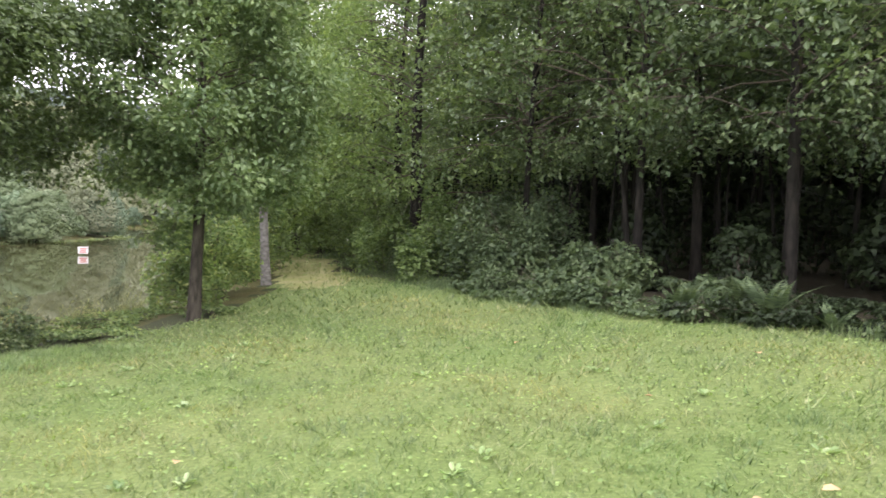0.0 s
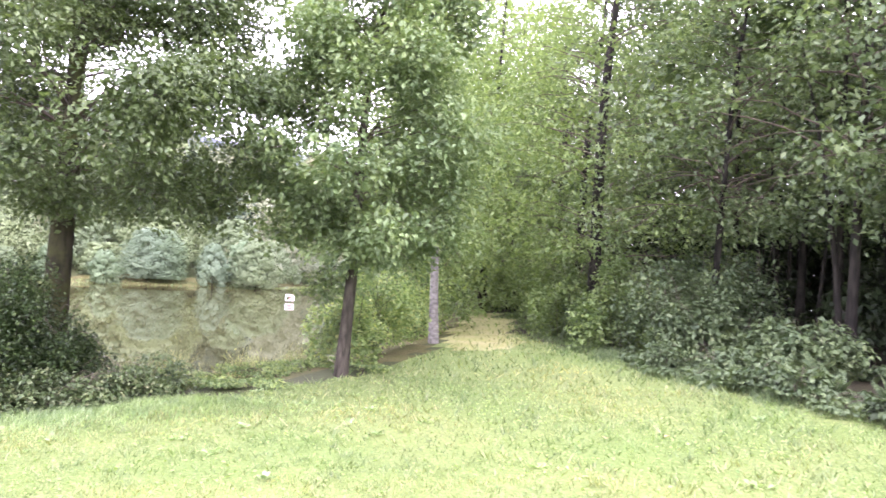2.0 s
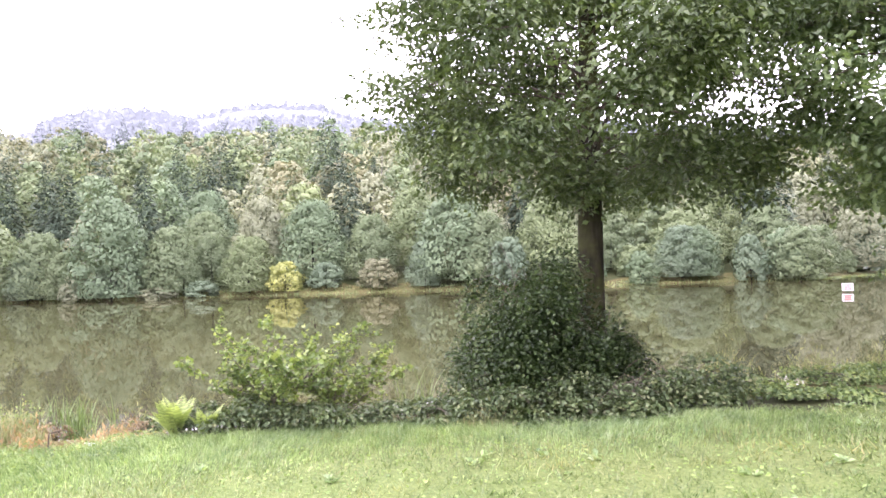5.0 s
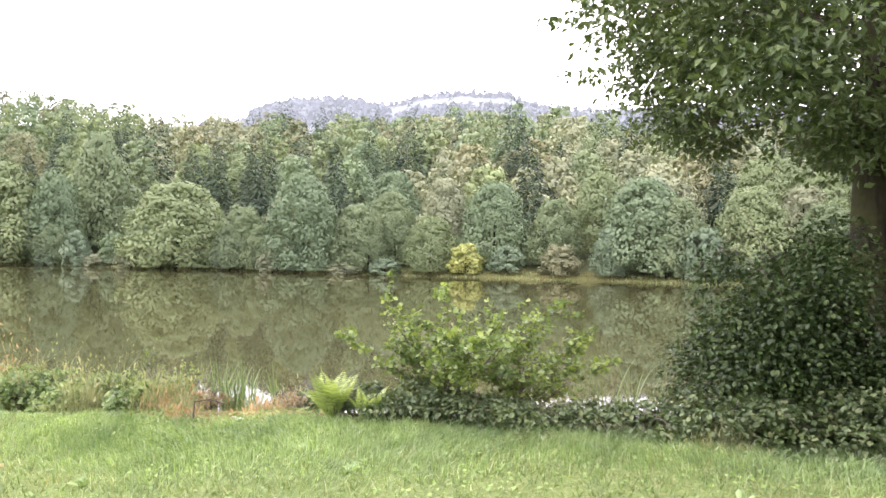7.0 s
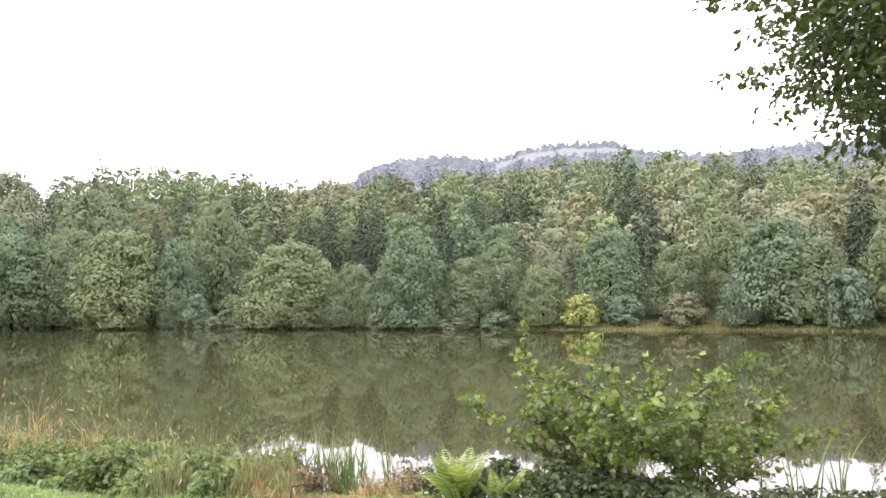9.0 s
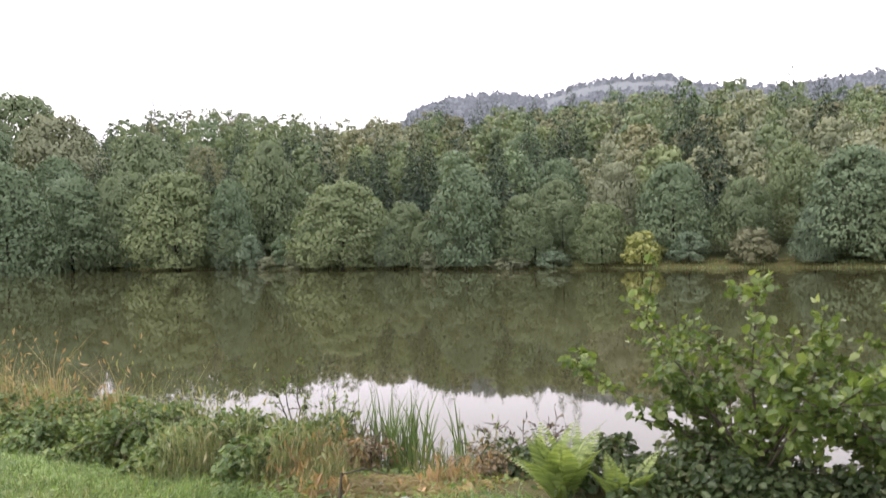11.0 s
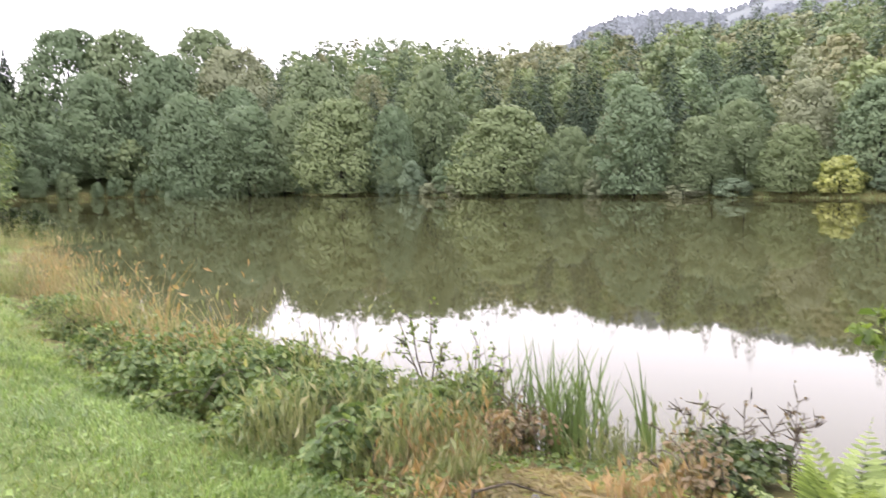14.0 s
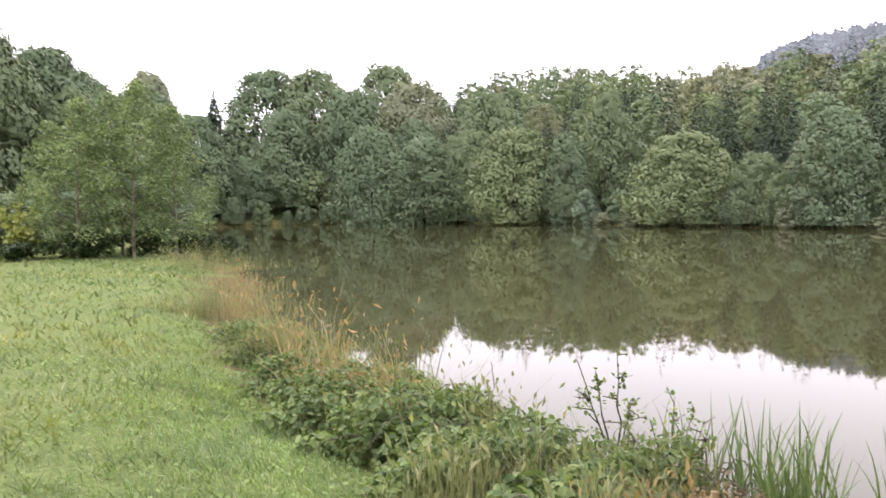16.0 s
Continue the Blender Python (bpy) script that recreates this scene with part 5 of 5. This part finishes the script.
# ---- shoreline grass on the far bank ----
def build_shore_grass():
    r = R(81)
    pts = np.array(POND)
    n = 12000
    i = r.integers(6, 27, n)
    t = r.uniform(0, 1, n)[:, None]
    b = pts[i] * (1 - t) + pts[i + 1] * t
    c = pts.mean(0)
    out = unit(b - c)
    b = b + out * r.uniform(-0.1, 2.2, n)[:, None]
    base = np.stack([b[:, 0], b[:, 1], np.maximum(ground_z(b[:, 0], b[:, 1]), WATER_Z) - 0.05], 1)
    h = r.uniform(0.06, 0.24, n)
    me = np_mesh("shore_grass", *blades(base, np.stack([r.normal(0, 0.1, n), r.normal(0, 0.1, n), 0 * h], 1), h, np.full(n, 0.06), r, 1))
    me.materials.append(M_SALLOW)
    tagged(new("shore_grass", me), "pale green grass fringe along the far shore", "grass", kind="stuff")


build_shore_grass()


# ---- sign in the water ----
def build_sign(x, y):
    ob = thing("sign", x, y, WATER_Z - 0.68, "white warning sign with red print on posts in the pond", "sign")
    yaw = math.atan2(-4 - y, -3 - x) + math.pi / 2
    ob.rotation_euler = (0, 0, yaw)

    def box(nm, sx, sy, sz, px, py, pz, mat, parent, label=""):
        bm = bmesh.new()
        bmesh.ops.create_cube(bm, size=1)
        bmesh.ops.scale(bm, vec=(sx, sy, sz), verts=bm.verts)
        bmesh.ops.translate(bm, vec=(px, py, pz), verts=bm.verts)
        bmesh.ops.bevel(bm, geom=bm.edges[:], offset=min(sx, sy, sz) * 0.15, segments=1, affect="EDGES")
        me = bpy.data.meshes.new(nm)
        bm.to_mesh(me)
        return part(nm, me, mat, parent, label)

    for s in (-0.16, 0.16):
        box("post", 0.06, 0.06, 1.04, s, 0.05, 0.52, M_POST, ob)
    board = box("board", 0.46, 0.03, 0.34, 0, 0, 0.92, M_WHITE, ob, "white painted board")
    for k, (w, z) in enumerate([(0.32, 1.01), (0.26, 0.92), (0.32, 0.83)]):
        box("print_bar", w, 0.006, 0.07, 0, -0.02, z, M_RED, board, "red unreadable line of print")


build_sign(-20.0, 31.7)


# ---- a broken twig standing in the bare patch, a stone, fallen leaves ----
def build_twig():
    x, y = -11.95, -1.37
    ob = thing("dead_twig", x, y, gz(x, y), "thin dead twig stuck upright in the bank", "twig")
    part("stem", np_mesh("stem", *tube([(0, 0, -0.05), (0.005, 0, 0.1), (0.0, 0.01, 0.2)], [0.009, 0.008, 0.006], 6), smooth=True), M_TWIG, ob)
    part("side_shoot", np_mesh("side_shoot", *tube([(0, 0.01, 0.19), (-0.08, 0.14, 0.19), (-0.12, 0.3, 0.12)], [0.006, 0.005, 0.002], 5), smooth=True), M_TWIG, ob)


build_twig()


def build_litter():
    """Straw, dead leaves and low green on the trodden patch at the water."""
    r = R(93)
    n = 5200
    q = np.stack([r.normal(-12.65, 0.3, n), r.normal(-1.1, 0.3, n)], 1)
    base = np.stack([q[:, 0], q[:, 1], ground_z(q[:, 0], q[:, 1]) + r.uniform(0.004, 0.03, n)], 1)
    me = np_mesh("plant_litter", *kites(base, r.normal(0, 1, (n, 3)) * [1, 1, 0.12], np.array([0, 0, 1.0]) + r.normal(0, 0.2, (n, 3)), r.uniform(0.03, 0.13, n), 0.14))
    me.materials.append(M_STRAW)
    tagged(new("plant_litter", me), "straw and dead stalks lying on the trodden bank", "litter", kind="stuff")
    n = 4200
    q = np.stack([r.normal(-12.8, 0.75, n), r.normal(-1.3, 0.5, n)], 1)
    gap = np.hypot((q[:, 0] + 12.4) / 0.6, (q[:, 1] + 1.05) / 0.36) > r.uniform(0.7, 1.3, n)
    q = q[gap]
    n = len(q)
    base = np.stack([q[:, 0], q[:, 1], ground_z(q[:, 0], q[:, 1]) + r.uniform(0.01, 0.07, n)], 1)
    me = np_mesh("bank_herbs", *broad(base, r.normal(0, 1, (n, 3)) * [1, 1, 0.35], np.array([0, 0, 1.0]) + r.normal(0, 0.4, (n, 3)), r.uniform(0.018, 0.05, n), 0.6))
    me.materials.append(M_SHRUB)
    tagged(new("bank_herbs", me), "small low green herbs creeping over the bank", "weeds", kind="stuff")


build_litter()


def build_scraps():
    """A crumpled white wrapper and a flat grey stone on the trodden patch."""
    r = R(98)
    n = 9
    u, w = np.meshgrid(np.linspace(-1, 1, n), np.linspace(-1, 1, n), indexing="ij")
    z = 0.012 + 0.008 * np.sin(u * 3 + w * 5) + 0.006 * np.sin(u * 7 - w * 4) + r.uniform(-0.005, 0.005, u.shape)
    v = np.stack([u * 0.05 * (1 + 0.2 * np.sin(w * 4)), w * 0.03 * (1 + 0.25 * np.sin(u * 3)), z], -1).reshape(-1, 3)
    i = (np.arange(n - 1)[:, None] * n + np.arange(n - 1)[None]).ravel()
    f = np.stack([i, i + n, i + n + 1, i + 1], 1)
    k = len(v)
    x, y = -11.92, -1.0
    me = np_mesh("wrapper", np.concatenate([v, v - [0, 0, 0.004]]), np.concatenate([f, f[:, ::-1] + k]))
    me.materials.append(M_WRAP)
    ob = tagged(new("wrapper", me), "crumpled white plastic wrapper lying in the grass", "litter")
    ob.location, ob.rotation_euler = (x, y, gz(x, y) + 0.018), (0, 0.1, 0.8)
    a, t = np.meshgrid(np.linspace(0, 2 * np.pi, 14, endpoint=False), np.linspace(0.15, 0.95, 5), indexing="ij")
    rad = np.sin(t * np.pi / 2 + 0.2) * (1 + 0.12 * np.sin(2 * a + 1) + 0.06 * np.sin(5 * a))
    v = np.stack([np.cos(a) * rad * 0.09, np.sin(a) * rad * 0.05, 0.014 * np.cos(t * np.pi / 2) + 0.004 * np.sin(3 * a)], -1).reshape(-1, 3)
    j, q = np.arange(14)[:, None] * 5, np.arange(4)[None]
    jj = (np.arange(14)[:, None] + 1) % 14 * 5
    f = np.stack([j + q, j + q + 1, jj + q + 1, jj + q], -1).reshape(-1, 4)
    me = np_mesh("stone", v, f, np.arange(14)[None] * 5, smooth=True)
    me.materials.append(M_STONE)
    x, y = -12.3, -1.12
    ob = tagged(new("stone", me), "flat pale grey stone set in the bare earth", "stone")
    ob.location = (x, y, gz(x, y) + 0.012)


build_scraps()


def build_fallen():
    r = R(91)
    spots = [(-2.55, 3.2, 0.11), (-2.0, 3.4, 0.07), (0.3, 2.4, 0.12), (-1.2, 1.0, 0.06), (-0.9, -1.2, 0.10), (-1.3, -1.25, 0.07), (-4.6, -0.2, 0.07), (-11.2, -3.2, 0.06), (-11.0, -2.7, 0.05), (-12.1, -0.9, 0.07)]
    for x, y, s in spots:
        v, f = broad(np.array([[0, 0, 0.0]]), r.normal(0, 1, (1, 3)) * [1, 1, 0.05], np.array([[0, 0, 1.0]]) + r.normal(0, 0.15, (1, 3)), np.array([s]), 0.7, 0.12)
        me = np_mesh("fallen_leaf", v, f)
        me.materials.append(M_PAPER)
        ob = new("fallen_leaf", me)
        ob.location = (x, y, gz(x, y) + 0.035)
        tagged(ob, "dry pale brown leaf lying on the grass", "leaf", "fallen leaves")


build_fallen()


# ---- the lawn's grass ----
def build_lawn():
    r = R(95)
    line = np.array([(-3, -5), (-2.6, -3.4), (-4.5, -2.0), (-10, -1.4)], float)

    def scatter(n, x0, x1, y0, y1, near0, near1):
        p = np.stack([r.uniform(x0, x1, n), r.uniform(y0, y1, n)], 1)
        d = seg_dist(p[:, 0], p[:, 1], line)
        ok = inside(p[:, 0], p[:, 1], LAWN) & (d >= near0) & (d < near1)
        ok &= ~((np.abs(p[:, 0] + 6.2 + 0.16 * (p[:, 1] - 14)) < 0.8) & (p[:, 1] > 11.5) & (r.uniform(0, 1, n) < 0.8))
        p, d = p[ok], d[ok]
        return np.stack([p[:, 0], p[:, 1], ground_z(p[:, 0], p[:, 1]) - 0.01], 1), d

    chunks = []
    for n, box, rng_d, h, w in ((330000, (-16, 6, -9, 7), (0, 4.5), 0.055, 0.010), (240000, (-20, 8, -12, 12), (4.5, 9), 0.065, 0.018), (200000, (-34, 10, -28, 32), (9, 60), 0.08, 0.04)):
        b, d = scatter(n, *box, *rng_d)
        hh = h * r.uniform(0.5, 1.3, len(b))
        tuft = np.sin(b[:, 0] * 6.1 + 3 * np.sin(b[:, 1] * 2.3)) * np.sin(b[:, 1] * 5.3 + 2.5 * np.sin(b[:, 0] * 2.9)) + 0.7 * np.sin(b[:, 0] * 13.7 + 2 * b[:, 1]) * np.sin(b[:, 1] * 12.1 - 3 * b[:, 0])
        hh *= np.clip(1.0 + 0.55 * tuft, 0.35, 1.9)
        lean = np.stack([r.normal(0, 0.7, len(b)) * hh, r.normal(0, 0.7, len(b)) * hh, 0 * hh], 1)
        chunks.append(blades(b, lean, hh, np.full(len(b), w), r, 1))
    me = np_mesh("lawn_grass", *joined(chunks))
    me.materials.append(M_GRASS)
    tagged(new("lawn_grass", me), "short mown bright green lawn grass", "grass", kind="stuff")

    b, d = scatter(48000, -16, 6, -9, 8, 0, 9)
    n = len(b)
    b[:, 2] += r.uniform(0.015, 0.05, n)
    me = np_mesh("lawn_weeds", *kites(b, r.normal(0, 1, (n, 3)) * [1, 1, 0.3], np.array([0, 0, 1.0]) + r.normal(0, 0.35, (n, 3)), r.uniform(0.018, 0.045, n), 0.75))
    me.materials.append(M_WEED)
    tagged(new("lawn_weeds", me), "small clover and plantain leaves in the lawn", "weeds", kind="stuff")

    m = 110
    c = np.stack([r.uniform(-13, 3, m), r.uniform(-7, 5, m)], 1)
    c = np.repeat(c[inside(c[:, 0], c[:, 1], LAWN)], 12, 0)
    n = len(c)
    az = r.uniform(0, 6.28, n)
    out = np.stack([np.cos(az), np.sin(az), r.uniform(0.2, 0.9, n)], 1)
    b = np.stack([c[:, 0], c[:, 1], ground_z(c[:, 0], c[:, 1])], 1) + out * r.uniform(0.03, 0.06, n)[:, None] + r.normal(0, 0.02, (n, 3)) * [1, 1, 0]
    me = np_mesh("lawn_rosettes", *broad(b, out, np.array([0, 0, 1.0]) + r.normal(0, 0.3, (n, 3)), r.uniform(0.04, 0.09, n), 0.45))
    me.materials.append(M_LONGGRASS)
    tagged(new("lawn_rosettes", me), "flat rosettes of broad green weeds in the lawn", "weeds", kind="stuff")

    n = 42000
    i = r.integers(1, 15, n)
    pts = np.array(LAWN_EDGE)
    t = r.uniform(0, 1, n)[:, None]
    e = pts[i] * (1 - t) + pts[i + 1] * t
    q = e + np.stack([np.abs(r.normal(0, 0.9, n)) - 0.1, -np.abs(r.normal(0, 0.35, n)) + 0.1], 1)
    q = q[inside(q[:, 0], q[:, 1], LAWN) | (r.uniform(0, 1, n) < 0.15)]
    n = len(q)
    base = np.stack([q[:, 0], q[:, 1], ground_z(q[:, 0], q[:, 1]) - 0.01], 1)
    h = r.uniform(0.04, 0.11, n) * np.where(q[:, 0] + q[:, 1] < -14.8, 0.6, 1.0)
    flow = np.stack([0.5 + 0.5 * np.sin(q[:, 1] * 2.1), np.sin(q[:, 0] * 1.7 + q[:, 1]), 0 * h], 1)
    me = np_mesh("long_grass", *blades(base, (flow * 0.5 + r.normal(0, 0.5, (n, 3)) * [1, 1, 0]) * h[:, None], h, np.full(n, 0.007), r, 2))
    me.materials.append(M_LONGGRASS)
    tagged(new("long_grass", me), "longer dewy grass fringing the lawn beside the bank", "grass", kind="stuff")


build_lawn()


def build_edge_grass():
    """Ragged taller grass and ground ivy where the mown lawn meets the forest floor."""
    r = R(97)
    n = 15000
    t = r.uniform(0, 1, n)
    ex = np.interp(t, [0, 0.3, 0.55, 0.75, 0.9, 1], [-7.4, -4.2, -2.2, 0.2, 4.0, 8.8])
    ey = np.interp(t, [0, 0.3, 0.55, 0.75, 0.9, 1], [26.0, 14.2, 9.3, 5.5, 1.9, -0.9])
    off = r.normal(0.15, 0.35, n) + 0.25 * np.sin(t * 60)
    x, y = ex + 0.65 * off, ey + 0.75 * off
    b = np.stack([x, y, ground_z(x, y) - 0.01], 1)
    h = r.uniform(0.04, 0.15, n) * (1 + 0.6 * np.sin(t * 90 + 2))
    h = np.maximum(h, 0.03)
    lean = r.normal(0, 0.5, (n, 3)) * [1, 1, 0] * h[:, None]
    me = np_mesh("edge_grass", *blades(b, lean, h, np.full(n, 0.014), r, 2))
    me.materials.append(M_SHADE)
    tagged(new("edge_grass", me), "ragged uncut grass along the forest edge", "grass", kind="stuff")


build_edge_grass()
